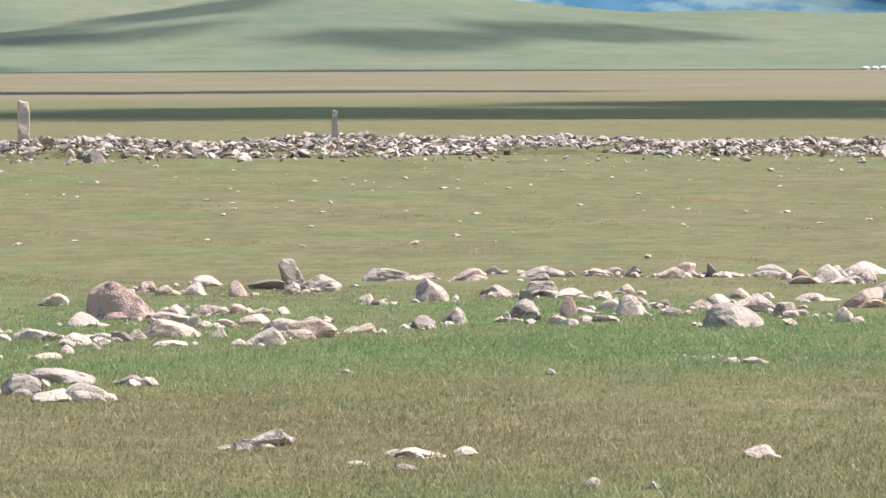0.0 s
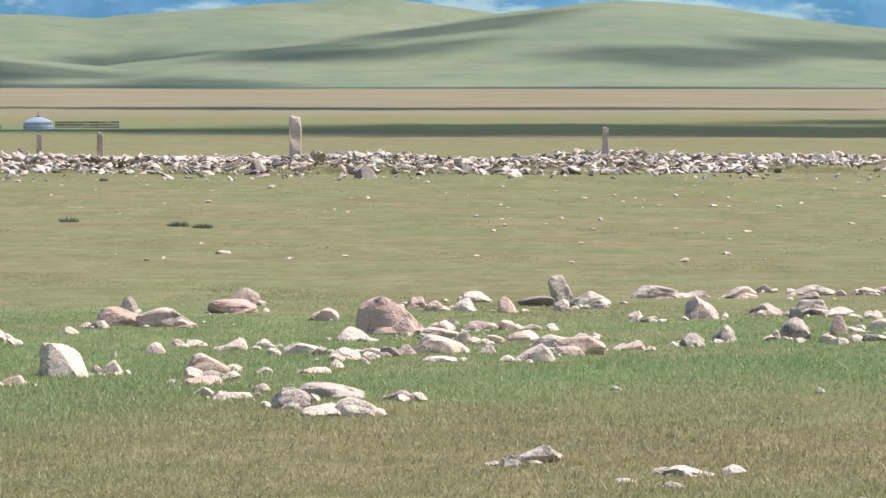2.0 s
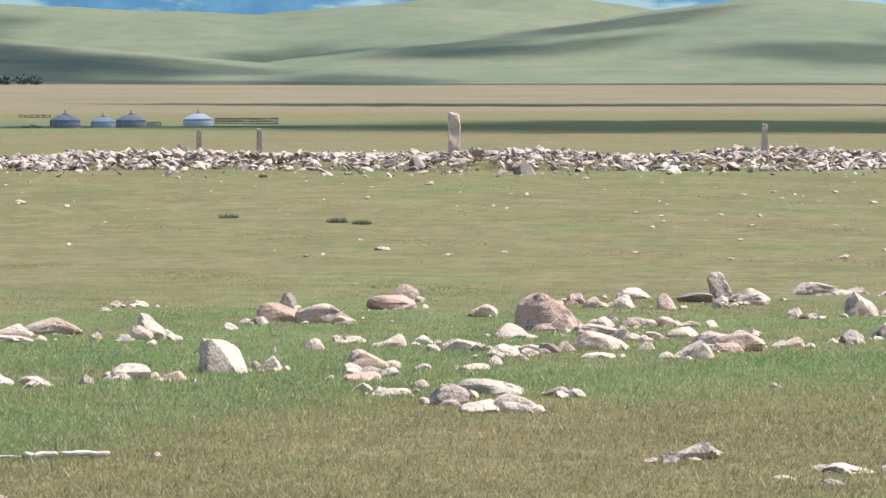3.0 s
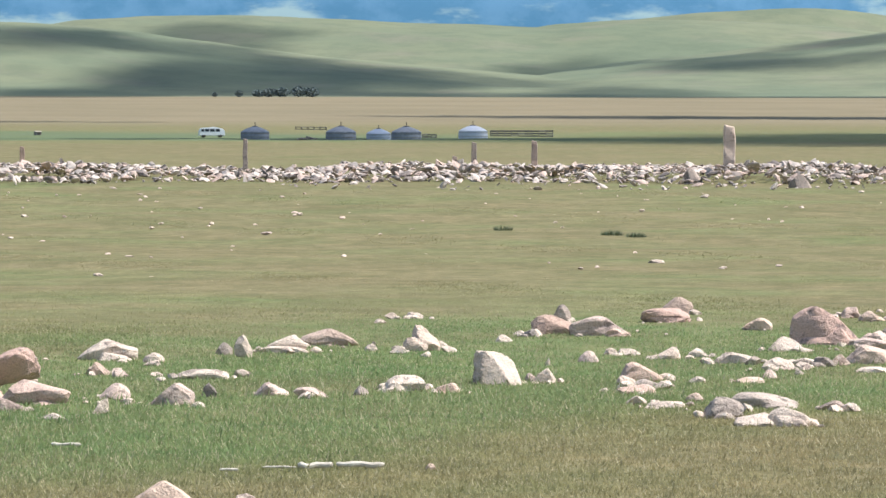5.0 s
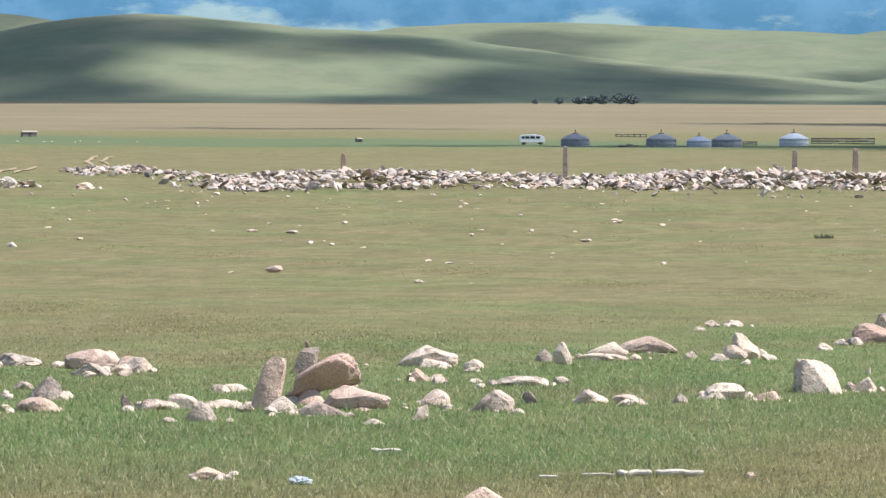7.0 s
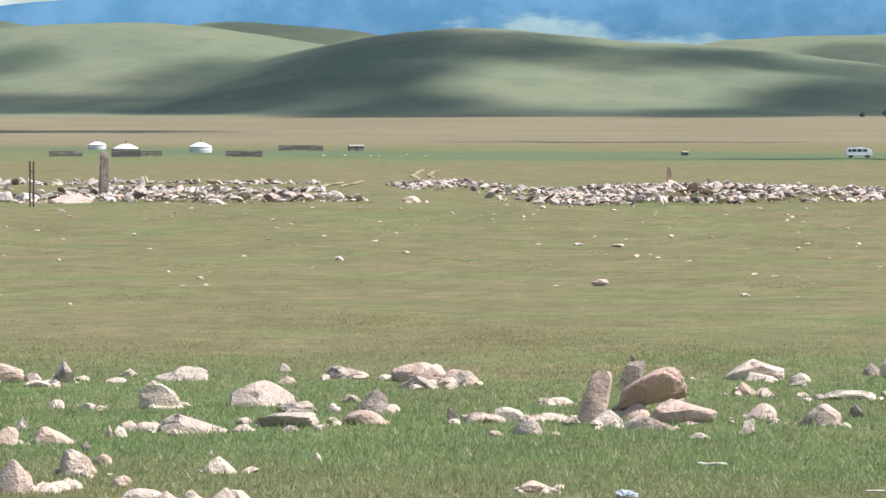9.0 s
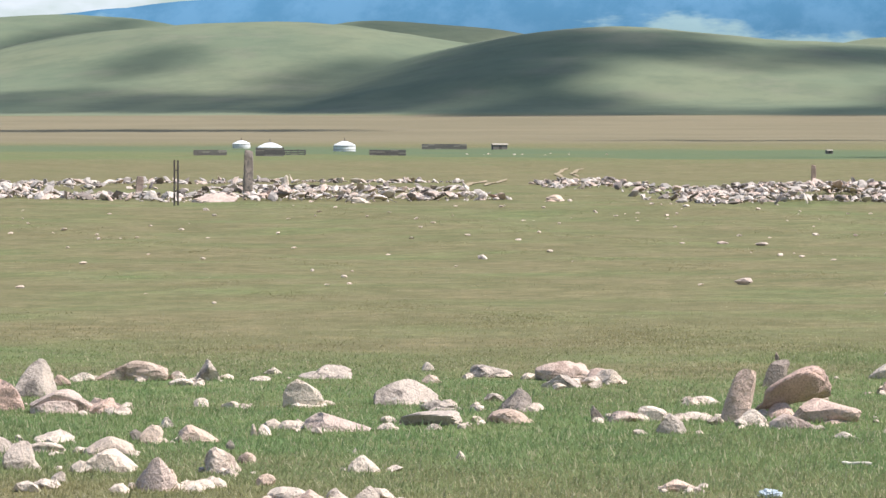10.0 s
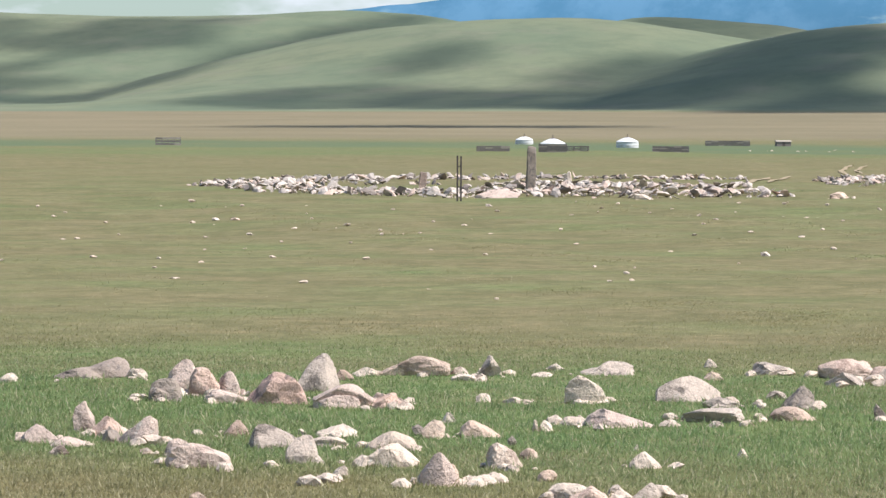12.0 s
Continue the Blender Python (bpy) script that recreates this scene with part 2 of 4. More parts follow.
ridge(4250, 420, [(-33.9, 33.0), (-30.1, 34.3), (-28.6, 34.1), (-27.1, 34.2), (-25.6, 33.9), (-24.3, 33.1), (-23.3, 30.2), (-22.5, 27.2), (-21.3, 18.5)])
ridge(4180, 260, [(-22.8, 25.8), (-22.3, 30.5), (-21.9, 33.5), (-21.2, 34.5), (-20.6, 33.7), (-19.3, 32.0), (-18.7, 29.4), (-17.9, 22.8)])
ridge(3800, 380, [(-28.6, 18.1), (-27.1, 24.6), (-26.3, 27.3), (-25.6, 30.3), (-24.8, 32.2), (-24.0, 33.6), (-23.4, 34.1), (-22.8, 34.0), (-22.1, 33.5), (-21.3, 32.3), (-20.6, 30.6), (-19.8, 28.3), (-19.0, 25.6), (-17.9, 18.8)])
ridge(3560, 360, [(-22.2, 17.1), (-21.5, 21.8), (-20.7, 25.8), (-20.2, 28.5), (-19.6, 30.8), (-19.1, 32.3), (-18.6, 32.9), (-18.2, 33.2), (-17.5, 32.7), (-16.7, 31.4), (-15.8, 29.9), (-14.7, 28.7), (-13.5, 26.1), (-12.0, 22.8), (-10.5, 20.2), (-9.2, 17.9), (-7.9, 15.9), (-6.4, 13.9), (-4.1, 12.1)])
ridge(4250, 420, [(-16.9, 18.5), (-15.8, 25.3), (-14.9, 29.1), (-14.3, 29.9), (-13.5, 30.3), (-12.5, 30.7), (-11.0, 30.9), (-9.4, 30.4), (-8.7, 29.2), (-8.3, 28.8), (-7.5, 30.2), (-6.8, 30.6), (-5.6, 30.0), (-3.6, 27.4), (-1.8, 20.7)])
ridge(4420, 240, [(-9.3, 22.3), (-8.3, 28.6), (-7.6, 29.7), (-7.0, 30.8), (-5.9, 31.9), (-4.9, 32.7), (-4.3, 32.2), (-3.6, 31.0), (-2.6, 28.8), (-1.3, 19.4)])
ridge(3800, 460, [(-8.9, 14.3), (-8.2, 18.0), (-7.2, 20.9), (-5.9, 22.9), (-4.7, 24.9), (-3.6, 26.9), (-2.6, 29.5), (-1.7, 31.8), (-0.9, 32.4), (-0.1, 31.7), (0.6, 29.6), (1.2, 28.5), (2.4, 26.6), (4.0, 25.5), (6.0, 24.4), (8.5, 22.5), (11.5, 15.5)])


def foothills(S, head):
    """Height of the foothills over the valley floor."""
    top = np.zeros_like(S)
    for s, run, h, up in RIDGES:
        rise = sum(np.interp(head + k * 0.18, h, up) for k in (-2, -1, 0, 1, 2)) / 5
        crest = EYE + rise / 1000 * s / np.cos(np.radians(head) + AXIS) - valley(s)
        u = (S - s) / np.where(S < s, run, run * 0.7)
        top = np.maximum(top, np.maximum(crest, 0) * np.exp(-u * u))
    return top * np.clip((S - 2960) / 250, 0, 1)


def meadow(S, head):
    """The damp green strip across the plain beside the camps."""
    near = np.interp(head, [-30, -23.6, -20.5, -16.7, -8], [1090, 1090, 880, 720, 760])
    far = np.interp(head, [-30, -23.6, -16.7, -8], [1420, 1380, 1220, 1120])
    return np.clip((S - near) / 50, 0, 1) * np.clip((far - S) / 90, 0, 1) * np.clip((-7.0 - head) / 5, 0, 1)


def land(name, s_rows, q_cols, mat, label):
    """One sheet from the camera's feet over the plain and the foothills."""
    S, Q = np.meshgrid(s_rows, q_cols, indexing="ij")
    X, Y = S * FWD.x + Q * SIDE.x, S * FWD.y + Q * SIDE.y
    Z = ground_z(X, Y)
    head = np.degrees(np.arctan2(X, Y))
    top = foothills(S, head)
    rough = np.array([noise.fractal((x * 0.0022, y * 0.0022, 0.3), 1.0, 2.0, 4) for x, y in zip(X.ravel(), Y.ravel())]).reshape(Z.shape)
    small = np.array([noise.fractal((x * 0.06, y * 0.06, 0.3), 1.0, 2.0, 3) for x, y in zip(X.ravel(), Y.ravel())]).reshape(Z.shape)
    fold = np.array([noise.hetero_terrain((x * 0.0045, y * 0.0045, 0.9), 1.0, 2.1, 4, 0.6) if s > 2950 else 0.6 for x, y, s in zip(X.ravel(), Y.ravel(), S.ravel())]).reshape(Z.shape) - 0.6
    Z = Z + top * (1 + 0.025 * rough) + (4 * rough + 2.6 * fold) * np.clip((S - 3050) / 300, 0, 1)
    Z = Z + small * np.clip(0.035 * (S / 60), 0.02, 0.3) * np.clip((S - 280) / 60, 0, 1) * np.clip((2900 - S) / 500, 0, 1)
    n, k = S.shape
    idx = np.arange(n * k).reshape(n, k)
    quads = np.stack([idx[:-1, :-1], idx[:-1, 1:], idx[1:, 1:], idx[1:, :-1]], -1).reshape(-1, 4)
    me = bpy.data.meshes.new(name)
    me.from_pydata(np.stack([X, Y, Z], -1).reshape(-1, 3).tolist(), [], quads.tolist())
    me.polygons.foreach_set("use_smooth", np.ones(len(me.polygons), bool))
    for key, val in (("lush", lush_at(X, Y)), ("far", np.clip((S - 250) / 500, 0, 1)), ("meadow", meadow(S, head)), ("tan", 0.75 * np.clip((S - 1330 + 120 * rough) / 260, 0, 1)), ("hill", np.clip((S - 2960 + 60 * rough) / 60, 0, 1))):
        me.attributes.new(key, "FLOAT", "POINT").data.foreach_set("value", val.ravel().astype(np.float32))
    me.materials.append(mat)
    return tagged(new(name, me), label, "ground", kind="structure")


u = np.linspace(-1, 1, 321)
q_cols = 2500 * np.sinh(3.9 * u) / math.sinh(3.9) - 120 * (1 - u * u)
s_rows = np.concatenate([np.linspace(-380, 30, 24), np.arange(34, 130, 0.9), np.arange(130, 300, 3), np.arange(300, 1000, 10),
                         np.arange(1000, 2940, 32), np.arange(2940, 4630, 15)])
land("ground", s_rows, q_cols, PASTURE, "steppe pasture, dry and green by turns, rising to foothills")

# the far blue range: crest in thousandths of the distance over the eye, by heading
RANGE_H = np.array([-60, -34, -30, -27.3, -26.3, -25, -23.9, -18, -10, 0, 6, 20, 40], float)
RANGE_UP = np.array([28, 29.0, 31.5, 33.4, 34.2, 36.2, 38.9, 46, 47, 43, 45, 46, 44])
head = np.linspace(-36, 14, 400)
rows = []
for k, lift in enumerate((0.0, 0.35, 0.7, 1.0, 0.96)):
    dist = (4700 + 60 * k) / np.cos(np.radians(head + 12)) * 0.985
    dist = np.minimum(dist, 4960 + 4 * k)
    wave = np.array([noise.fractal((h * 0.5, 3.1 * k, 0.0), 0.9, 2.0, 5) for h in head])
    z = lift * (np.interp(head, RANGE_H, RANGE_UP) + 1.0 * wave) / 1000 * dist + EYE
    rows.append(np.stack([dist * np.sin(np.radians(head)), dist * np.cos(np.radians(head)), z], -1))
verts = np.concatenate(rows)
idx = np.arange(len(verts)).reshape(5, -1)
quads = np.stack([idx[:-1, :-1], idx[:-1, 1:], idx[1:, 1:], idx[1:, :-1]], -1).reshape(-1, 4)
me = bpy.data.meshes.new("backdrop")
me.from_pydata(verts.tolist(), [], quads.tolist())
me.polygons.foreach_set("use_smooth", np.ones(len(me.polygons), bool))
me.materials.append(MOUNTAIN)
tagged(new("backdrop", me), "far forested mountain range, its colour blued for haze", "mountains", kind="structure")


# ---- fair-weather clouds, whose shade drifts over plain and hills ----
def cloud(heading, s, half_q, half_s, mat=None, high=4200.0):
    """A flat-bottomed cumulus with a lobed rim, between the sun and the spot on the land at this heading and depth."""
    a = radians(heading)
    d = s / math.cos(a + AXIS)
    lift = foothills(np.array([float(s)]), np.array([float(heading)]))[0]
    mid = Vector((d * math.sin(a), d * math.cos(a), float(valley(s) + lift))) + sun_dir * (high / sun_dir.z)
    bm = bmesh.new()
    seg, off = 64, Vector((heading * 3.1, s * 0.01, 0))
    layers = []
    for share, rise in ((1.0, 0.0), (0.97, 0.1), (0.86, 0.3), (0.66, 0.46), (0.4, 0.55), (0.15, 0.6)):
        ring = []
        for k in range(seg):
            t = 2 * math.pi * k / seg
            p = Vector((math.cos(t), math.sin(t), rise))
            lobe = 0.92 + 0.5 * noise.noise(p * 1.6 + off) + 0.22 * noise.noise(p * 4.5 + off) + 0.12 * noise.noise(p * 11.0 + off)
            z = rise * min(half_q, half_s) * (1 + 0.5 * noise.noise(p * 6.0 + off))
            ring.append(bm.verts.new(mid + SIDE * (half_q * share * lobe * p.x) + FWD * (half_s * share * lobe * p.y) + Vector((0, 0, z))))
        layers.append(ring)
    for low_ring, high_ring in zip(layers[:-1], layers[1:]):
        for k in range(seg):
            bm.faces.new((low_ring[k], low_ring[(k + 1) % seg], high_ring[(k + 1) % seg], high_ring[k]))
    bm.faces.new(layers[-1])
    bm.faces.new(layers[0][::-1])
    ob = part("cumulus_cloud", bm, mat or THIN_CLOUD)
    return tagged(ob, "white flat-bottomed cumulus cloud drifting over the plain", "cloud", "fair-weather clouds", "structure")


cloud(3.5, 770, 190, 330, CLOUD)
cloud(-2.5, 1750, 170, 60, CLOUD)
cloud(-7.6, 1790, 90, 50, CLOUD)
cloud(-10.2, 872, 80, 48, CLOUD)
cloud(-13.3, 862, 22, 30, CLOUD)
cloud(-24.0, 1960, 110, 60, CLOUD)
cloud(-16.0, 1520, 75, 26, CLOUD)
cloud(-5.0, 1730, 90, 55, CLOUD)
cloud(7.0, 1130, 115, 190, CLOUD)
cloud(-11.4, 3050, 130, 75)
cloud(-8.8, 3040, 130, 68)
cloud(-1.0, 2990, 430, 34, CLOUD)
cloud(-14.3, 3396, 52, 81)
cloud(-12.4, 3388, 78, 110)
cloud(-10.2, 3228, 67, 179)
cloud(-11.4, 3340, 64, 119)
cloud(-31.1, 4030, 115, 114)
cloud(-28.3, 4032, 113, 112)
cloud(-25.6, 3920, 107, 233)
cloud(-31.1, 3696, 101, 193)
cloud(-28.5, 3648, 97, 120)
cloud(-25.6, 3254, 111, 132)
cloud(-22.4, 3208, 93, 120)
cloud(-24.2, 3500, 40, 81)
cloud(-19.7, 3264, 103, 76)
cloud(-19.7, 3108, 99, 99)
cloud(-18.9, 3368, 48, 76)
cloud(-19.2, 3408, 65, 139)
cloud(-17.3, 3378, 65, 114)
cloud(-19.3, 3230, 80, 60)
cloud(-23.9, 3220, 79, 120)
cloud(-21.5, 3156, 77, 120)
cloud(-19.0, 2952, 75, 233)
cloud(-13.5, 3180, 26, 120)
cloud(-20.6, 4100, 93, 120)
cloud(-21.3, 3418, 72, 146)
cloud(-19.2, 3256, 68, 76)
cloud(-21.3, 3172, 66, 120)
cloud(-19.2, 3020, 65, 188)
cloud(-16.5, 3334, 105, 78)
cloud(-19.2, 3404, 85, 120)
cloud(-13.3, 3128, 60, 166)
cloud(-11.4, 3196, 60, 215)
cloud(-17.2, 2986, 57, 92)
cloud(-15.2, 3022, 57, 65)
cloud(-12.3, 3184, 92, 120)
cloud(-9.4, 3292, 95, 120)
cloud(-7.1, 3040, 71, 220)
cloud(-14.6, 3388, 66, 120)
cloud(-12.6, 4000, 78, 120)
cloud(-14.6, 2924, 58, 224)
cloud(-7.7, 3714, 74, 231)
cloud(-5.7, 3492, 67, 134)
cloud(-3.5, 3616, 91, 120)
cloud(-0.5, 3290, 111, 78)
cloud(2.1, 3410, 127, 87)
cloud(-4.7, 3400, 103, 54)

# ---- stones ----
FACETS = {      # the main breaks of each form: outward normal and share of the reach that stays
    "s": (((0.2, -0.22, 0.95), 0.72), ((0.8, -0.2, 0.5), 0.8), ((-0.9, 0.1, 0.3), 0.8)),
    "r": (((0.3, -0.25, 0.9), 0.86), ((-0.8, -0.1, 0.5), 0.85), ((0.1, -0.9, 0.4), 0.86)),
    "b": (((0.2, -0.2, 0.95), 0.74), ((-0.95, -0.2, 0.2), 0.78), ((0.9, -0.35, 0.25), 0.8), ((0.1, -0.96, 0.2), 0.76)),
    "p": (((0.76, -0.1, 0.62), 0.44), ((-0.92, -0.2, 0.34), 0.56), ((0.1, -0.92, 0.36), 0.64), ((0.0, 0.8, 0.6), 0.6)),
    "P": (((-0.97, -0.25, 0.24), 0.66), ((0.7, -0.1, 0.7), 0.3), ((0.12, -0.95, 0.3), 0.7), ((0.0, 0.8, 0.6), 0.6)),
    "t": (((-0.98, -0.15, 0.14), 0.6), ((0.84, -0.1, 0.5), 0.3), ((0.1, -0.97, 0.24), 0.66), ((-0.4, 0.0, 0.92), 0.8)),
    "T": (((-0.9, -0.1, 0.4), 0.56), ((0.98, -0.1, 0.04), 0.8), ((0.05, -0.97, 0.2), 0.7), ((-0.3, -0.1, 0.94), 0.86)),
}


def ball(level):
    bm = bmesh.new()
    bmesh.ops.create_icosphere(bm, subdivisions=level, radius=1.0)
    out = np.array([v.co[:] for v in bm.verts]), [[v.index for v in f.verts] for f in bm.faces]
    bm.free()
    return out


BALLS = [ball(level) for level in (1, 2, 3, 4)]
WEAR = {"r": 9.0, "s": 20.0, "b": 24.0}      # how sharp the broken edges still are


def break_planes(rng, shape, cuts):
    """The faces along which a stone of this form broke: outward normals and the share of the reach that stays."""
    flip = -1 if shape in "spbr" and rng.uniform() < 0.5 else 1
    planes = [(np.array((n[0] * flip, n[1], n[2])) + rng.normal(0, 0.16, 3), k * rng.uniform(0.9, 1.1)) for n, k in FACETS[shape]]
    for k in range(cuts):
        t = rng.uniform(0, 2 * math.pi)
        up = rng.uniform(-0.45, 0.95) if shape != "r" else rng.uniform(-0.1, 1.2)
        planes.append((np.array((math.cos(t), math.sin(t), up)), rng.uniform(0.5, 0.9) if shape != "r" else rng.uniform(0.6, 0.84)))
    if shape not in "tTP":         # the ends thin out
        for k in (-1, 1):
            planes.append((np.array((k, rng.uniform(-0.5, 0.5), rng.uniform(0.1, 1.3))), rng.uniform(0.45, 0.95)))
    return planes


def broken(way, planes, wear):
    """Points along the directions `way` on a block broken along planes, its edges worn round."""
    cube = [np.array(n, float) for n in ((1, 0, 0), (-1, 0, 0), (0, 1, 0), (0, -1, 0), (0, 0, 1), (0, 0, -1))]
    near = sum(np.maximum(way @ n, 0) ** wear for n in cube)
    v = way * (near ** (-1 / wear))[:, None]
    for n, keep in planes:
        n = n / np.linalg.norm(n)
        reach = v @ n
        at = max(reach.max() - (reach.max() - reach.min()) * (1 - min(keep, 1.0)) * 0.5, 0.12)
        near = near + np.maximum(way @ n / at, 0) ** wear
        v = way * (near ** (-1 / wear))[:, None]
    return v


def rock_form(rng, shape, cuts=9, fine=1):
    """A stone broken along the form's main breaks and some random ones, with worn edges and a pitted face;
    forms: s slab, r weathered, p peaked, P big wedge, t leaning tooth, T pillar, b block. Gives vertices in a unit box, and faces."""
    way, faces = BALLS[fine]
    v = broken(way, break_planes(rng, shape, cuts), WEAR.get(shape, 44.0))
    if fine > 1 and shape in "sbr" and rng.uniform() < 0.6:          # a second bed, split off and slipped a little
        bed = broken(way, break_planes(rng, shape, cuts), WEAR[shape]) * np.array((rng.uniform(0.6, 1.0), 0.9, rng.uniform(0.5, 0.8)))
        turn = pose(rng.uniform(-0.6, 0.6), rng.uniform(-0.5, 0.1), rng.uniform(-0.7, -0.35), rng.uniform(-12, 12), rng.uniform(-16, 16), rng.uniform(-30, 30))
        faces = faces + [[a + len(v) for a in f] for f in faces]
        v = np.concatenate([v, [(turn @ Vector(p))[:] for p in bed]])
    if fine:
        off = Vector(rng.uniform(-50, 50, 3))
        for i, p in enumerate(v):
            q = Vector(p) + off
            v[i] = p * (1 + 0.12 * noise.noise(q * 1.1) - 0.09 * max(0.0, abs(noise.noise(q * 2.1)) - 0.15) + 0.04 * noise.noise(q * 4.0) + 0.022 * noise.noise(q * 9.0))
    v = v - (v.max(0) + v.min(0)) / 2
    return v / np.maximum(v.max(0) - v.min(0), 1e-6), faces


def rock_mesh(name, v, faces, mat, edge=16):
    me = bpy.data.meshes.new(name)
    me.from_pydata(v.tolist(), [], faces)
    me.materials.append(mat)
    me.polygons.foreach_set("use_smooth", np.ones(len(me.polygons), bool))
    me.set_sharp_from_angle(angle=radians(edge))
    return me


SHAPE = {"s": "flat", "r": "rounded", "p": "pointed", "P": "wedge-shaped", "t": "upright leaning", "T": "standing", "b": "blocky"}
count = [0]
chip_rng = np.random.default_rng(9)
CHIP_FORMS = [rock_form(chip_rng, k, 6, 0) for k in "spbspbsp"]
CHIPS = ([], [])          # small broken bits round the larger stones


def stone(x, y, w, h, shape, tone, deep=0.75, turn=0.0, lift=0.0):
    """One loose stone: the middle of its front foot at (x, y), w wide, h high, facing the valley axis."""
    count[0] += 1
    rng = np.random.default_rng(1000 + count[0])
    fine = w > 0.62
    v, faces = rock_form(rng, shape, 3 if shape in "tTP" else 9, 3 if fine else 2 if w > 0.3 else 1)
    if shape in "tT":
        v[:, 0] += 0.3 * v[:, 2] * (1 if shape == "T" else -0.4)
        v[:, 0] /= np.ptp(v[:, 0])
    sink = (0.3 if shape in "rs" else 0.25) if lift == 0 else 0.0
    big = "large" if w > 0.8 else "small" if w < 0.3 else "middling"
    head = math.atan2(x, y)
    away = Vector((math.sin(head), math.cos(head), 0))
    c = Vector((x, y, 0)) + away * (w * deep * 0.4)
    z = float(ground_z(c.x, c.y))
    v = v * np.array([w * (1.14 if shape in "sr" else 1.03), w * deep, h * (1 + sink)])
    v[:, 2] += h * (1 - sink) / 2 + lift
    ob = new("stone", rock_mesh("stone", v, faces, STONE[tone]))
    ob.matrix_basis = pose(c.x, c.y, z, 0, 0, -math.degrees(head) + turn)
    if w > 0.3 and lift == 0:
        for k in range(int(rng.integers(2, 8 if x < -9 else 6))):
            t, r, q = rng.uniform(0, 6.28), w * rng.uniform(0.5, 1.3), 0.06 + 0.19 * rng.uniform() ** 1.6
            p = Vector((c.x + r * math.cos(t), c.y + r * math.sin(t), 0))
            m = pose(p.x, p.y, float(ground_z(p.x, p.y)) + q * 0.12, rng.uniform(-20, 20), rng.uniform(-20, 20), rng.uniform(0, 360)) @ Matrix.Diagonal((q * 1.3, q, q * 0.7, 1))
            o = len(CHIPS[0])
            form = CHIP_FORMS[int(rng.integers(len(CHIP_FORMS)))]
            CHIPS[0].extend((m @ Vector(a))[:] for a in form[0])
            CHIPS[1].extend([a + o for a in f] for f in form[1])
    return tagged(ob, f"{big} {SHAPE[shape]} {TONE[tone]} granite stone lying in the grass", "stone", "loose stones of the ruined ring")


stone(-6.85, 73.88, 0.48, 0.22, "s", "w")
stone(-5.26, 68.90, 1.02, 0.62, "r", "red", 0.75, 12.0)
stone(-5.09, 68.86, 0.57, 0.30, "p", "red")
stone(-5.64, 66.86, 0.69, 0.22, "s", "g")
stone(-5.60, 79.15, 0.37, 0.21, "b", "k")
stone(-5.09, 77.78, 0.45, 0.19, "s", "w")
stone(-4.69, 82.42, 0.55, 0.20, "s", "k")
stone(-4.58, 77.87, 0.39, 0.23, "r", "w")
stone(-3.76, 76.91, 0.31, 0.29, "r", "k")
stone(-3.38, 80.23, 0.65, 0.18, "s", "d")
stone(-2.96, 82.85, 0.59, 0.52, "t", "g")
stone(-2.82, 77.90, 0.31, 0.21, "b", "k")
stone(-2.35, 81.67, 0.66, 0.24, "r", "w")
stone(-2.17, 78.92, 0.42, 0.19, "s", "w")
stone(-6.23, 63.50, 0.58, 0.15, "s", "w")
stone(-5.38, 61.52, 0.43, 0.18, "r", "w")
stone(-5.12, 62.99, 0.34, 0.10, "r", "w")
stone(-4.81, 62.37, 0.35, 0.15, "b", "d")
stone(-4.59, 62.88, 0.28, 0.17, "r", "w")
stone(-5.29, 59.06, 0.20, 0.14, "r", "k")
stone(-4.98, 60.24, 0.15, 0.10, "r", "w")
stone(-5.47, 57.79, 0.39, 0.08, "s", "w")
stone(-4.18, 63.41, 0.78, 0.28, "r", "w")
stone(-4.55, 69.95, 0.47, 0.19, "r", "k")
stone(-4.31, 67.71, 0.73, 0.18, "s", "k")
stone(-4.48, 72.31, 0.24, 0.13, "r", "g")
stone(-3.85, 66.29, 0.40, 0.20, "s", "w")
stone(-3.91, 70.29, 0.57, 0.17, "s", "k")
stone(-3.46, 70.62, 0.38, 0.17, "r", "k")
stone(-3.05, 70.58, 0.33, 0.10, "s", "w")
stone(-3.43, 66.21, 0.42, 0.13, "s", "w")
stone(-3.40, 63.26, 0.25, 0.14, "r", "w")
stone(-3.03, 67.03, 0.49, 0.17, "s", "w")
stone(-2.60, 60.94, 0.57, 0.26, "r", "w")
stone(-2.33, 64.36, 0.78, 0.22, "s", "w")
stone(-2.02, 62.67, 0.76, 0.27, "s", "g")
stone(-2.16, 66.97, 0.45, 0.13, "r", "g")
stone(-1.28, 64.19, 0.45, 0.15, "s", "w")
stone(-3.97, 60.97, 0.49, 0.08, "s", "w")
stone(-4.98, 49.40, 0.47, 0.25, "r", "g")
stone(-4.69, 51.54, 0.76, 0.18, "s", "g")
stone(-4.40, 48.15, 0.58, 0.14, "s", "w")
stone(-4.08, 48.13, 0.45, 0.21, "r", "w")
stone(-3.84, 51.26, 0.31, 0.12, "s", "d")
stone(-1.81, 41.56, 0.52, 0.17, "s", "g")
stone(-1.57, 42.07, 0.15, 0.09, "r", "k")
stone(-0.23, 40.05, 0.47, 0.09, "s", "w")
stone(-0.39, 38.75, 0.23, 0.05, "s", "d")
stone(-0.84, 39.34, 0.21, 0.04, "s", "w")
stone(-1.20, 85.54, 0.87, 0.26, "s", "g")
stone(-0.41, 86.00, 0.48, 0.16, "s", "w")
stone(-0.20, 74.40, 0.60, 0.42, "P", "k")
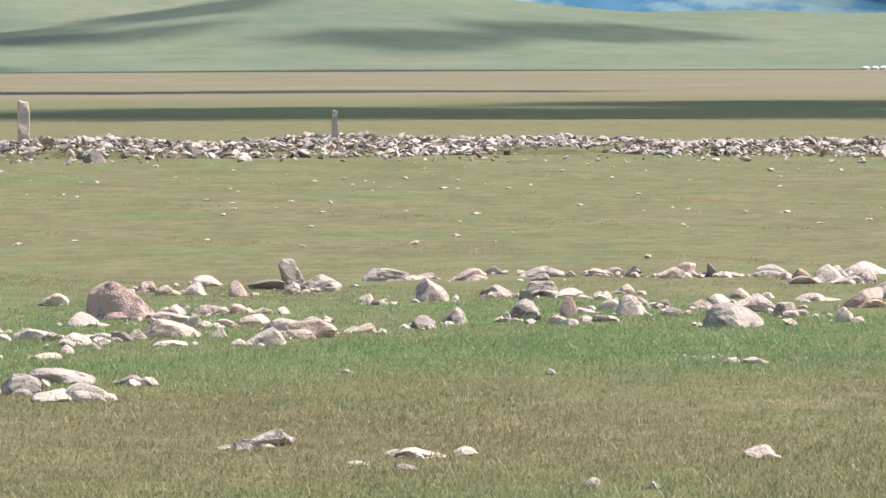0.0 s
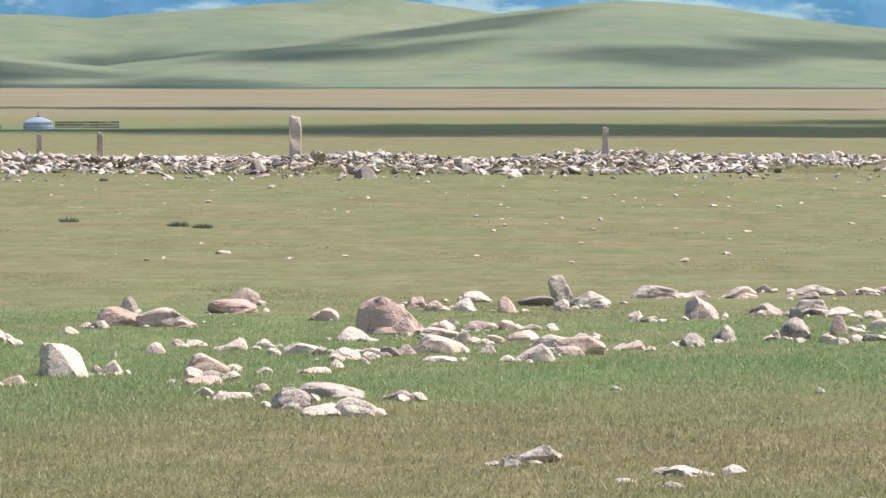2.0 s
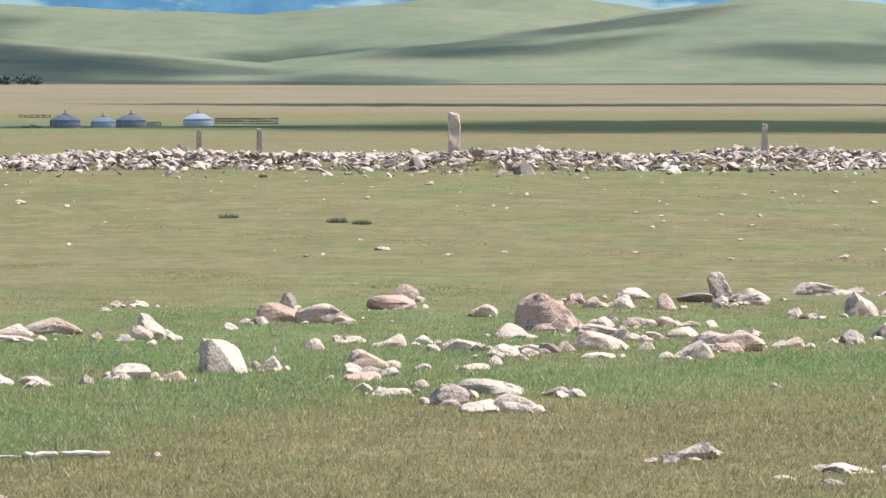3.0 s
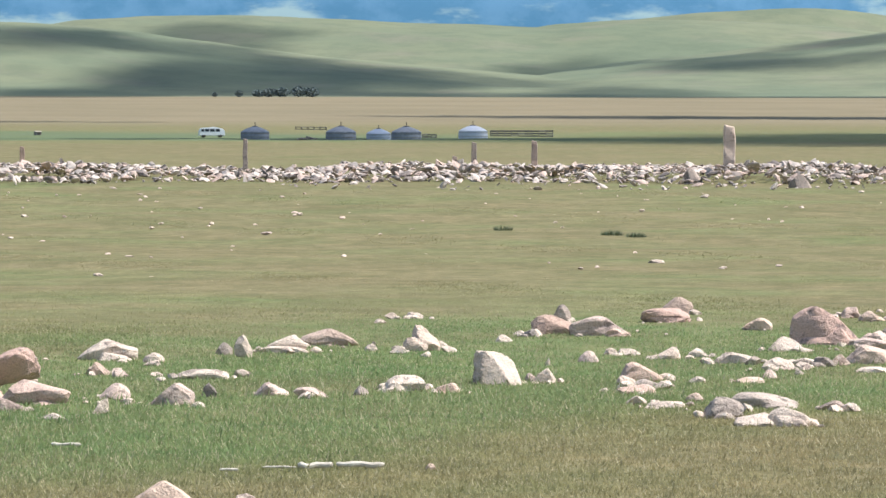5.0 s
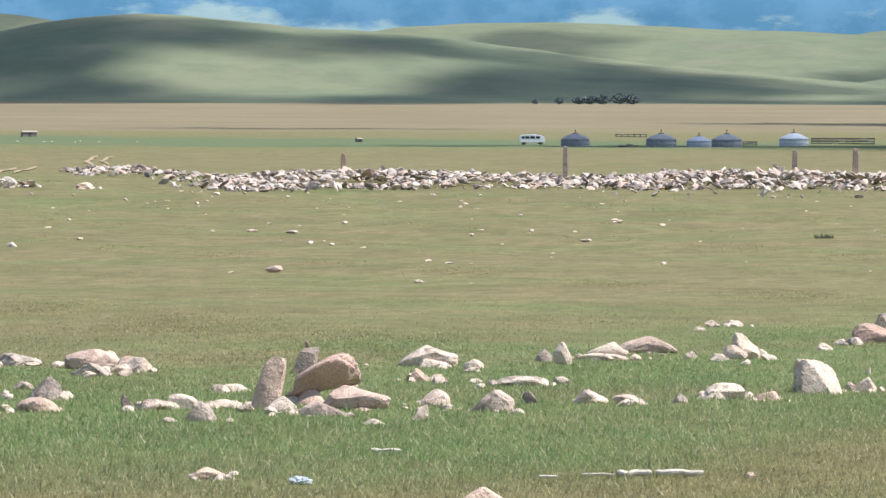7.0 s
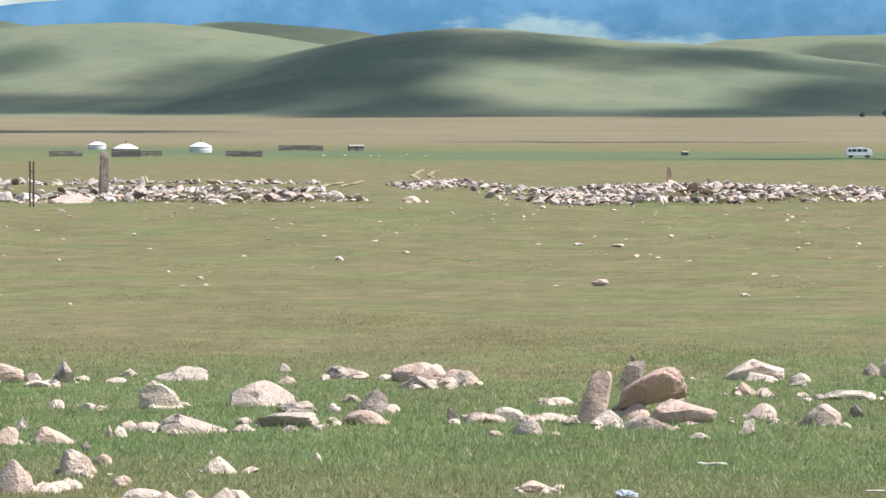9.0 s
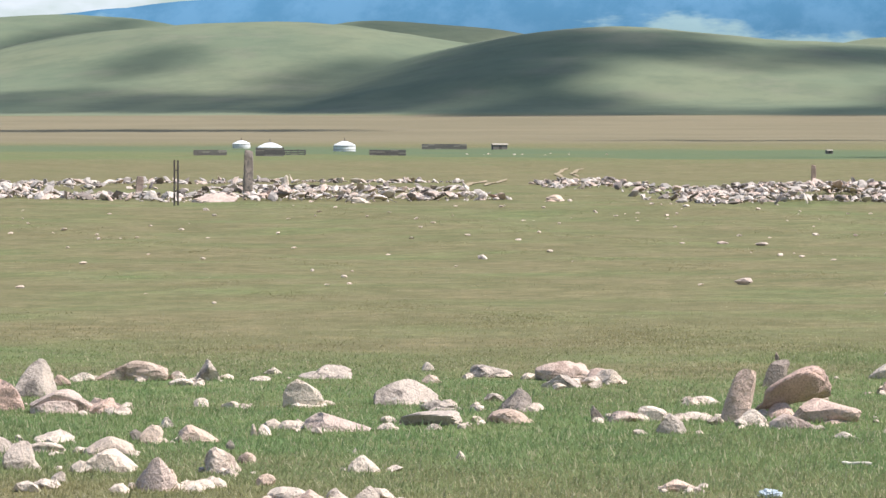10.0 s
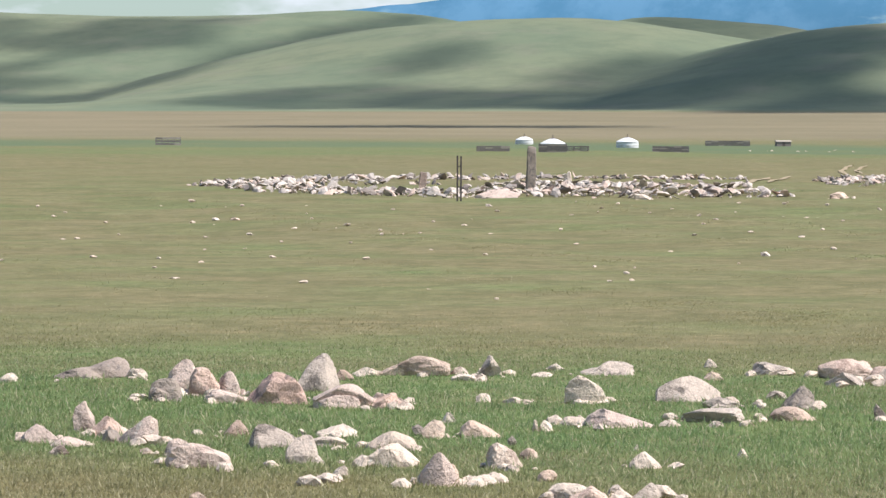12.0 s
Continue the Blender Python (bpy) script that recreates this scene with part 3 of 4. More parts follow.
stone(-1.38, 74.34, 0.28, 0.15, "p", "w")
stone(-1.11, 73.29, 0.32, 0.10, "s", "w")
stone(-0.32, 65.45, 0.35, 0.21, "p", "g")
stone(0.15, 66.85, 0.43, 0.27, "p", "g")
stone(0.52, 85.00, 0.68, 0.25, "s", "k")
stone(1.08, 88.44, 0.36, 0.17, "r", "g")
stone(0.93, 76.29, 0.61, 0.23, "s", "k")
stone(2.00, 86.73, 0.90, 0.21, "s", "g")
stone(1.88, 84.43, 0.45, 0.16, "b", "d")
stone(2.61, 86.46, 0.21, 0.12, "r", "w")
stone(3.18, 86.84, 0.41, 0.15, "s", "w")
stone(3.47, 87.38, 0.47, 0.14, "s", "k")
stone(3.87, 85.91, 0.35, 0.23, "p", "g")
stone(4.60, 85.08, 0.63, 0.21, "s", "w")
stone(4.91, 85.56, 0.52, 0.29, "b", "k")
stone(5.47, 85.38, 0.31, 0.29, "b", "d")
stone(5.84, 85.30, 0.34, 0.09, "s", "w")
stone(6.66, 85.09, 0.74, 0.25, "s", "g")
stone(6.77, 83.33, 0.22, 0.16, "r", "k")
stone(6.97, 81.70, 0.44, 0.30, "b", "d")
stone(7.50, 82.11, 0.55, 0.35, "r", "w")
stone(6.97, 81.45, 0.60, 0.16, "s", "g")
stone(7.86, 84.89, 0.57, 0.23, "r", "k")
stone(8.60, 86.07, 0.90, 0.26, "r", "k")
stone(8.15, 81.49, 0.44, 0.30, "b", "k")
stone(7.88, 81.52, 0.55, 0.15, "s", "g")
stone(1.86, 76.73, 0.93, 0.28, "s", "g")
stone(2.37, 76.51, 0.51, 0.16, "s", "w")
stone(1.47, 74.84, 0.27, 0.20, "p", "g")
stone(1.30, 67.74, 0.50, 0.35, "b", "g")
stone(0.99, 67.44, 0.16, 0.18, "p", "w")
stone(2.05, 69.07, 0.30, 0.33, "b", "red")
stone(1.88, 66.52, 0.46, 0.14, "s", "w")
stone(2.26, 70.11, 0.47, 0.09, "s", "k")
stone(2.82, 75.55, 0.35, 0.15, "r", "w")
stone(3.31, 78.23, 0.42, 0.18, "r", "w")
stone(2.82, 71.29, 0.38, 0.17, "s", "w")
stone(3.09, 69.23, 0.51, 0.33, "r", "w")
stone(3.39, 73.12, 0.29, 0.15, "r", "g")
stone(2.52, 67.15, 0.31, 0.11, "s", "d")
stone(3.74, 71.95, 0.34, 0.14, "s", "d")
stone(3.78, 69.15, 0.42, 0.12, "s", "g")
stone(4.38, 71.77, 0.39, 0.15, "s", "w")
stone(4.80, 73.29, 0.54, 0.20, "r", "w")
stone(4.46, 64.90, 0.89, 0.38, "r", "g")
stone(5.34, 75.81, 0.41, 0.20, "p", "w")
stone(5.25, 70.40, 1.14, 0.30, "s", "k")
stone(5.64, 68.57, 0.51, 0.23, "s", "k")
stone(5.60, 68.12, 0.23, 0.11, "s", "w")
stone(6.68, 74.80, 0.81, 0.14, "s", "w")
stone(7.19, 71.99, 0.76, 0.35, "s", "k")
stone(6.30, 66.35, 0.31, 0.24, "p", "w")
stone(8.20, 75.41, 0.92, 0.31, "s", "g")
stone(4.07, 55.00, 0.32, 0.08, "s", "w")
stone(3.03, 39.73, 0.35, 0.12, "s", "o")
stone(1.28, 36.78, 0.16, 0.08, "p", "g")
stone(1.81, 36.51, 0.10, 0.07, "r", "w")
stone(1.35, 53.13, 0.14, 0.09, "r", "g")
stone(-1.25, 53.74, 0.18, 0.06, "s", "g")
stone(-13.65, 62.73, 0.28, 0.34, "p", "w")
stone(-13.43, 64.26, 0.84, 0.26, "s", "w")
stone(-13.12, 66.82, 0.85, 0.27, "r", "g")
stone(-12.87, 64.48, 0.18, 0.09, "r", "w")
stone(-12.15, 65.23, 0.20, 0.12, "r", "w")
stone(-11.39, 65.57, 0.58, 0.41, "b", "w")
stone(-11.19, 66.41, 0.20, 0.13, "r", "w")
stone(-11.59, 64.67, 0.26, 0.12, "r", "w")
stone(-11.02, 63.81, 0.17, 0.09, "r", "w")
stone(-12.53, 57.60, 0.25, 0.11, "s", "w")
stone(-11.21, 53.28, 0.44, 0.18, "s", "k")
stone(-10.65, 53.04, 0.41, 0.13, "s", "k")
stone(-10.10, 53.56, 0.20, 0.13, "r", "g")
stone(-9.74, 54.33, 0.63, 0.21, "s", "w")
stone(-9.07, 54.15, 0.33, 0.13, "r", "w")
stone(-8.71, 56.13, 0.65, 0.46, "P", "w")
stone(-8.41, 57.13, 0.15, 0.12, "r", "k")
stone(-8.16, 56.87, 0.35, 0.20, "p", "w")
stone(-8.84, 61.77, 0.08, 0.12, "r", "w")
stone(-8.39, 62.99, 0.30, 0.18, "r", "k")
stone(-8.11, 65.10, 0.33, 0.11, "s", "w")
stone(-7.37, 64.28, 0.42, 0.19, "r", "w")
stone(-10.58, 68.89, 0.27, 0.13, "r", "w")
stone(-10.46, 70.83, 0.43, 0.13, "s", "g")
stone(-10.10, 71.89, 0.88, 0.32, "s", "d")
stone(-10.73, 76.70, 0.39, 0.34, "p", "d")
stone(-9.29, 71.35, 0.96, 0.33, "s", "k")
stone(-8.95, 70.99, 0.38, 0.14, "s", "k")
stone(-8.82, 77.00, 0.83, 0.26, "s", "red")
stone(-9.11, 81.24, 0.60, 0.33, "r", "d")
stone(-6.95, 57.58, 0.62, 0.27, "b", "k")
stone(-7.05, 56.91, 0.25, 0.12, "r", "w")
stone(-6.69, 56.05, 0.45, 0.11, "s", "g")
stone(-6.63, 54.55, 0.46, 0.11, "s", "k")
stone(-6.32, 51.97, 0.25, 0.11, "s", "w")
stone(-5.88, 51.31, 0.48, 0.08, "s", "w")
stone(-5.69, 52.84, 0.21, 0.11, "r", "g")
stone(-13.78, 78.40, 0.37, 0.11, "s", "w")
stone(-14.00, 76.17, 0.21, 0.08, "r", "w")
stone(-7.08, 41.30, 0.10, 0.06, "r", "w")
stone(-6.22, 63.14, 0.48, 0.17, "s", "w")
stone(-6.94, 64.98, 0.31, 0.14, "r", "w")
stone(-6.16, 57.52, 0.23, 0.09, "s", "w")
stone(-20.07, 60.09, 0.42, 0.25, "r", "k")
stone(-19.34, 59.06, 0.54, 0.21, "s", "w")
stone(-16.52, 50.31, 0.19, 0.21, "p", "d")
stone(-16.23, 50.35, 0.39, 0.14, "s", "k")
stone(-16.00, 50.68, 0.46, 0.19, "s", "w")
stone(-14.95, 48.29, 0.39, 0.24, "p", "g")
stone(-15.43, 51.07, 0.43, 0.10, "s", "w")
stone(-16.44, 54.58, 0.38, 0.11, "s", "w")
stone(-14.82, 50.73, 0.45, 0.68, "T", "k")
stone(-16.71, 59.13, 0.42, 0.39, "T", "d")
stone(-14.71, 54.19, 0.26, 0.30, "b", "o")
stone(-14.56, 51.79, 0.38, 0.20, "r", "k")
stone(-14.51, 50.30, 0.35, 0.20, "r", "w")
stone(-13.71, 50.99, 0.86, 0.30, "s", "k")
stone(-13.82, 49.72, 0.52, 0.18, "s", "k")
stone(-12.74, 48.09, 0.27, 0.08, "s", "w")
stone(-15.44, 61.39, 0.81, 0.31, "s", "w")
stone(-14.64, 57.82, 0.32, 0.19, "r", "g")
stone(-14.23, 57.31, 0.22, 0.13, "r", "k")
stone(-14.62, 60.92, 0.29, 0.15, "r", "w")
stone(-14.45, 60.09, 0.25, 0.08, "s", "w")
stone(-13.10, 52.44, 0.38, 0.20, "r", "k")
stone(-12.46, 49.20, 0.20, 0.20, "p", "w")
stone(-12.05, 51.15, 0.53, 0.28, "r", "k")
stone(-11.97, 52.91, 0.22, 0.19, "p", "d")
stone(-14.09, 63.35, 0.26, 0.19, "p", "g")
stone(-13.01, 56.98, 0.71, 0.13, "s", "w")
stone(-12.18, 39.62, 0.38, 0.12, "s", "w")
stone(-8.60, 35.99, 0.78, 0.29, "r", "o")
stone(-26.13, 57.27, 0.98, 0.30, "r", "g")
stone(-24.93, 56.44, 0.35, 0.10, "s", "w")
stone(-25.06, 57.69, 0.42, 0.32, "p", "w")
stone(-24.89, 59.78, 0.26, 0.10, "r", "w")
stone(-24.31, 57.90, 0.29, 0.07, "s", "w")
stone(-23.62, 58.83, 0.76, 0.20, "s", "g")
stone(-21.18, 52.05, 0.57, 0.39, "r", "w")
stone(-22.05, 51.69, 0.38, 0.09, "s", "w")
stone(-20.16, 53.15, 0.82, 0.34, "r", "g")
stone(-19.19, 51.86, 0.52, 0.15, "s", "g")
stone(-18.22, 48.86, 0.71, 0.18, "s", "g")
stone(-18.42, 47.82, 0.21, 0.10, "r", "w")
stone(-17.88, 48.03, 0.21, 0.08, "r", "w")
stone(-23.02, 61.59, 0.19, 0.14, "r", "w")
stone(-21.71, 58.24, 0.27, 0.13, "s", "w")
stone(-21.48, 60.02, 0.51, 0.19, "s", "g")
stone(-18.27, 52.19, 0.43, 0.30, "r", "d")
stone(-19.31, 54.27, 0.26, 0.11, "s", "w")
stone(-17.44, 49.63, 0.53, 0.18, "s", "g")
stone(-20.08, 59.56, 0.80, 0.29, "r", "k")
stone(-19.53, 57.79, 0.53, 0.20, "s", "g")
stone(-19.33, 59.17, 0.46, 0.22, "r", "k")
stone(-18.89, 47.42, 0.75, 0.23, "s", "k")
stone(-19.60, 47.62, 0.35, 0.11, "r", "w")
stone(-19.33, 46.17, 0.20, 0.15, "p", "w")
stone(-19.45, 46.12, 0.08, 0.15, "p", "w")
stone(-22.99, 49.58, 0.48, 0.21, "s", "k")
stone(-19.95, 44.26, 0.29, 0.22, "b", "o")
stone(-21.06, 47.22, 0.17, 0.14, "r", "w")
stone(-19.59, 44.80, 0.43, 0.20, "r", "w")
stone(-20.37, 44.79, 0.16, 0.13, "b", "d")
stone(-19.46, 42.07, 0.51, 0.21, "r", "o")
stone(-18.41, 39.80, 0.53, 0.24, "r", "w")
stone(-16.90, 37.63, 0.41, 0.33, "b", "k")
stone(-16.83, 37.82, 0.15, 0.21, "p", "w")
stone(-17.28, 40.14, 0.41, 0.27, "P", "w")
stone(-17.66, 41.66, 0.21, 0.12, "r", "w")
stone(-18.72, 43.71, 0.11, 0.11, "b", "d")
stone(-16.21, 38.75, 0.20, 0.12, "p", "w")
stone(-16.01, 40.93, 0.31, 0.18, "r", "w")
stone(-17.15, 43.55, 0.06, 0.08, "r", "w")
stone(-16.65, 38.07, 0.31, 0.09, "s", "w")
stone(-15.13, 36.76, 0.43, 0.15, "b", "w")
stone(-14.88, 36.59, 0.34, 0.15, "r", "k")
stone(-14.92, 37.33, 0.13, 0.12, "r", "g")
stone(-14.51, 37.06, 0.32, 0.17, "p", "g")
stone(-15.70, 42.97, 0.12, 0.11, "r", "w")
stone(-29.72, 53.90, 1.07, 0.28, "r", "d")
stone(-29.19, 54.25, 0.29, 0.15, "r", "w")
stone(-30.29, 52.43, 0.24, 0.14, "s", "w")
stone(-26.98, 51.62, 0.51, 0.45, "r", "k")
stone(-26.24, 49.58, 0.47, 0.30, "b", "d")
stone(-26.31, 50.79, 0.46, 0.40, "b", "k")
stone(-25.97, 51.02, 0.42, 0.34, "r", "k")
stone(-25.34, 49.60, 0.56, 0.18, "s", "k")
stone(-24.69, 49.76, 0.82, 0.42, "b", "red")
stone(-25.53, 52.69, 0.63, 0.53, "r", "g")
stone(-23.47, 49.35, 0.79, 0.31, "s", "k")
stone(-23.38, 50.39, 0.45, 0.16, "s", "w")
stone(-26.46, 55.52, 0.29, 0.16, "r", "d")
stone(-26.75, 56.82, 0.38, 0.13, "s", "w")
stone(-24.14, 43.56, 0.27, 0.36, "t", "k")
stone(-23.51, 42.94, 0.36, 0.22, "s", "k")
stone(-22.44, 41.75, 0.44, 0.31, "b", "k")
stone(-22.85, 41.87, 0.22, 0.19, "b", "d")
stone(-23.58, 41.58, 0.45, 0.21, "r", "k")
stone(-22.93, 41.03, 0.41, 0.11, "s", "k")
stone(-22.39, 39.84, 0.20, 0.11, "r", "k")
stone(-22.16, 43.59, 0.36, 0.18, "p", "d")
stone(-20.78, 41.82, 0.50, 0.26, "r", "g")
stone(-21.05, 43.97, 0.46, 0.14, "s", "w")
stone(-20.33, 42.26, 0.38, 0.11, "s", "w")
stone(-19.43, 39.87, 0.39, 0.29, "r", "g")
stone(-21.09, 40.20, 0.35, 0.19, "r", "k")
stone(-20.14, 38.78, 0.62, 0.25, "r", "k")
stone(-18.29, 38.31, 0.15, 0.11, "r", "w")
stone(-18.05, 37.42, 0.31, 0.08, "s", "w")
stone(-18.24, 35.10, 0.16, 0.08, "r", "w")
stone(-86.41, 199.71, 2.10, 0.44, "s", "k")
stone(-102.27, 247.56, 0.54, 0.68, "r", "w")
stone(-79.49, 202.67, 0.88, 0.29, "s", "w")
stone(-70.60, 207.52, 1.03, 0.35, "s", "w")
stone(3.22, 56.56, 0.06, 0.05, "r", "w")
stone(3.32, 56.00, 0.08, 0.05, "r", "w")
stone(3.45, 55.84, 0.08, 0.05, "r", "w")
stone(3.57, 56.09, 0.06, 0.04, "r", "w")
stone(3.69, 56.43, 0.06, 0.05, "r", "w")
stone(3.83, 56.82, 0.05, 0.05, "r", "w")

stone(-23.6, 218.5, 1.05, 0.85, "p", "d")
stone(-17.5, 212.0, 1.2, 0.75, "p", "d")

# the tilted slab of the tumbled pile, propped on its neighbours
def prop(x, y, z, size, turn, shape, tone, label):
    count[0] += 1
    rng = np.random.default_rng(3000 + count[0])
    v, faces = rock_form(rng, shape, 5, 3 if size[0] > 0.3 else 1)
    ob = new("stone", rock_mesh("stone", v * np.array(size), faces, STONE[tone]))
    ob.matrix_basis = pose(x, y, z, *turn)
    return tagged(ob, label, "stone", "loose stones of the ruined ring")




def leaning_slab(x, y, z):
    """A thick slab, thin at one end, that leans over its front."""
    rng = np.random.default_rng(41)
    v, faces = rock_form(rng, "r", 3, 3)
    v[:, 2] *= 0.62 + 0.75 * (v[:, 0] + 0.5)
    v[:, 1] -= 0.75 * v[:, 2]
    ob = new("stone", rock_mesh("stone", v * np.array((1.04, 0.58, 0.42)), faces, STONE["red"]))
    ob.matrix_basis = pose(x, y, z, 0, -22, 16)
    return tagged(ob, "large reddish granite slab propped up on its neighbours", "stone", "loose stones of the ruined ring")


leaning_slab(-14.55, 52.20, 0.32)
prop(-16.82, 59.62, 0.42, (0.07, 0.07, 0.12), (0, 0, 16), "p", "d", "small dark stone balanced on a grey boulder")

tagged(new("stone_chips", rock_mesh("stone_chips", np.array(CHIPS[0]), CHIPS[1], STONE["w"])), "small broken stones round the larger ones in the grass", "stones", kind="stuff")

# small pale stones strewn over the grazing ground
rng = np.random.default_rng(77)
PEBBLE_FORMS = [rock_form(rng, s, 5, 0) for s in "sbsbsp"]
PEBBLE = [rock_mesh("stone", *form, STONE[t]) for form, t in zip(PEBBLE_FORMS, "wwwkwk")]
strewn = ([], [])
for k in range(300):
    d, a = rng.uniform(92 ** 3, 212 ** 3) ** (1 / 3), radians(rng.uniform(-31, 7))
    x, y = d * math.sin(a), d * math.cos(a)
    w = rng.uniform(0.1, 0.3) if k > 30 else rng.uniform(0.3, 0.6)
    h = w * rng.uniform(0.22, 0.5)
    m = pose(x, y, float(ground_z(x, y)) + h * 0.28, 0, 0, rng.uniform(0, 360)) @ Matrix.Diagonal((w, w * 0.7, h, 1))
    if k <= 30:
        ob = new("stone", PEBBLE[k % 6])
        ob.matrix_basis = m
        tagged(ob, "small pale stone half sunk in the grazed turf", "stone", "small stones on the pasture")
    else:
        o = len(strewn[0])
        strewn[0].extend((m @ Vector(p.co))[:] for p in PEBBLE[k % 6].vertices)
        strewn[1].extend([q + o for q in f] for f in PEBBLE_FORMS[k % 6][1])
tagged(new("pebbles", rock_mesh("pebbles", np.array(strewn[0]), strewn[1], STONE["w"])), "little pale stones strewn over the grazed turf", "pebbles", kind="stuff")


# ---- the stone ring: a rubble bank and standing stones ----
def lane(points, half, per, mound):
    """Places along a polyline (x, y pairs), strewn over its half width, heaped to the given height in the middle."""
    out = []
    for (x0, y0), (x1, y1) in zip(points[:-1], points[1:]):
        along, n = math.hypot(x1 - x0, y1 - y0), 0
        for k in range(int(along * 2 * half * per)):
            u, v = rng.uniform(0, 1), rng.uniform(-1, 1)
            nx, ny = -(y1 - y0) / along, (x1 - x0) / along
            x, y = x0 + u * (x1 - x0) + nx * v * half, y0 + u * (y1 - y0) + ny * v * half
            if noise.noise(Vector((x * 0.16, y * 0.16, 0))) < -0.32 - 0.3 * (1 - abs(v)):
                continue
            lump = 0.75 + 0.5 * noise.noise(Vector((x * 0.12, y * 0.12, 5.0)))
            out.append((x, y, float(ground_z(x, y)) + mound * max(0.0, 1 - v * v) * lump))
    return out


def bank(name, spots, near, label, size=0.62):
    """A rubble bank: the stones nearest the grazing ground as parts, the rest joined."""
    base = Vector((spots[0][0], spots[0][1], 0))
    top = tagged(new(name), label, "stone bank")
    forms = [rock_form(rng, s, 4, 0) for s in "sPpssbPsbstp"]
    meshes = [rock_mesh("stone", *f, BANK_MAT[k % 4], 12) for k, f in enumerate(forms)]
    spots = sorted(spots, key=lambda p: depth(p[0], p[1]) + 0.5 * rng.uniform())
    rest = [([], []) for _ in range(4)]
    for k, (x, y, z) in enumerate(spots):
        w = size * (0.3 + 1.1 * rng.uniform() ** 2.6)
        m = pose(x, y, z + w * 0.14, rng.normal(0, 25), rng.normal(0, 25), rng.uniform(0, 360)) @ Matrix.Diagonal((w * rng.uniform(0.9, 1.5), w * rng.uniform(0.6, 0.95), w * rng.uniform(0.2, 0.5), 1))
        j = int(rng.integers(12))
        if k < near:
            ob = new("stone", meshes[j])
            ob.parent = top
            ob.matrix_basis = m
        else:
            vs, fs = rest[j % 4]
            o = len(vs)
            vs.extend((m @ Vector(p))[:] for p in forms[j][0])
            fs.extend([a + o for a in f] for f in forms[j][1])
    for j, (vs, fs) in enumerate(rest):
        if vs:
            me = rock_mesh("rubble", np.array(vs), fs, BANK_MAT[j], 12)
            ob = tagged(new("rubble", me), kind="stuff")
            ob.parent = top


def bank_mat(name, a, b, stain):
    m = Mat(name, 0.9, spec=0.2)
    at = m.geo.outputs["Position"]
    c = m.mix(m.island(), a, b)
    c = m.mix(m.rnd(), c, a)
    c = m.mix(m.ramp(m.noise(3.0, 5, 0.65, at=at), 0.5, 0.7, 0, 0.7), c, stain)
    return m.colour(c).bump(m.noise(9.0, 5, 0.6, at=at), 0.6, 0.08).m


BANK_MAT = [bank_mat("bank_pale", (0.68, 0.58, 0.5), (0.46, 0.39, 0.34), (0.24, 0.2, 0.175)),
            bank_mat("bank_pink", (0.52, 0.38, 0.31), (0.62, 0.5, 0.42), (0.25, 0.18, 0.15)),
            bank_mat("bank_grey", (0.36, 0.31, 0.275), (0.52, 0.45, 0.39), (0.17, 0.145, 0.13)),
            bank_mat("bank_brown", (0.28, 0.23, 0.2), (0.17, 0.145, 0.13), (0.11, 0.1, 0.09))]

main = lane([(64, 223), (30, 227), (10, 231)], 9.0, 5.8, 0.55)
main += lane([(10, 231), (0, 234), (-22, 228)], 10.5, 5.6, 0.85)
main += lane([(-22, 228), (-44, 225)], 10.5, 5.4, 0.85)
main += lane([(-44, 225), (-58, 219), (-65, 221)], 8.5, 5.6, 0.68)
main += lane([(64, 209), (30, 212), (0, 219), (-22, 212), (-44, 210)], 7.0, 0.22, 0.05)
main += lane([(-56, 205), (-62, 212), (-66, 220)], 4.5, 3.6, 0.3)
main += lane([(-66, 226), (-78, 240), (-88, 262)], 3.0, 2.4, 0.3)
bank("stone_bank", main, 300, "long low bank of heaped pale and pinkish rubble stones", 0.47)
ring = lane([(-114, 224), (-104, 212), (-96, 206), (-87, 202), (-80, 207), (-76, 212)], 3.0, 3.8, 0.25)
ring += lane([(-97, 228), (-91, 227), (-86, 224)], 7.0, 2.8, 0.15)
ring += lane([(-120, 238), (-116, 252), (-108, 262), (-96, 262)], 3.5, 1.6, 0.1)
ring += lane([(-113, 226), (-108, 236)], 5.0, 0.5, 0.2)
bank("stone_ring", ring, 240, "ruined ring of scattered pale rubble stones around standing stones", 0.55)


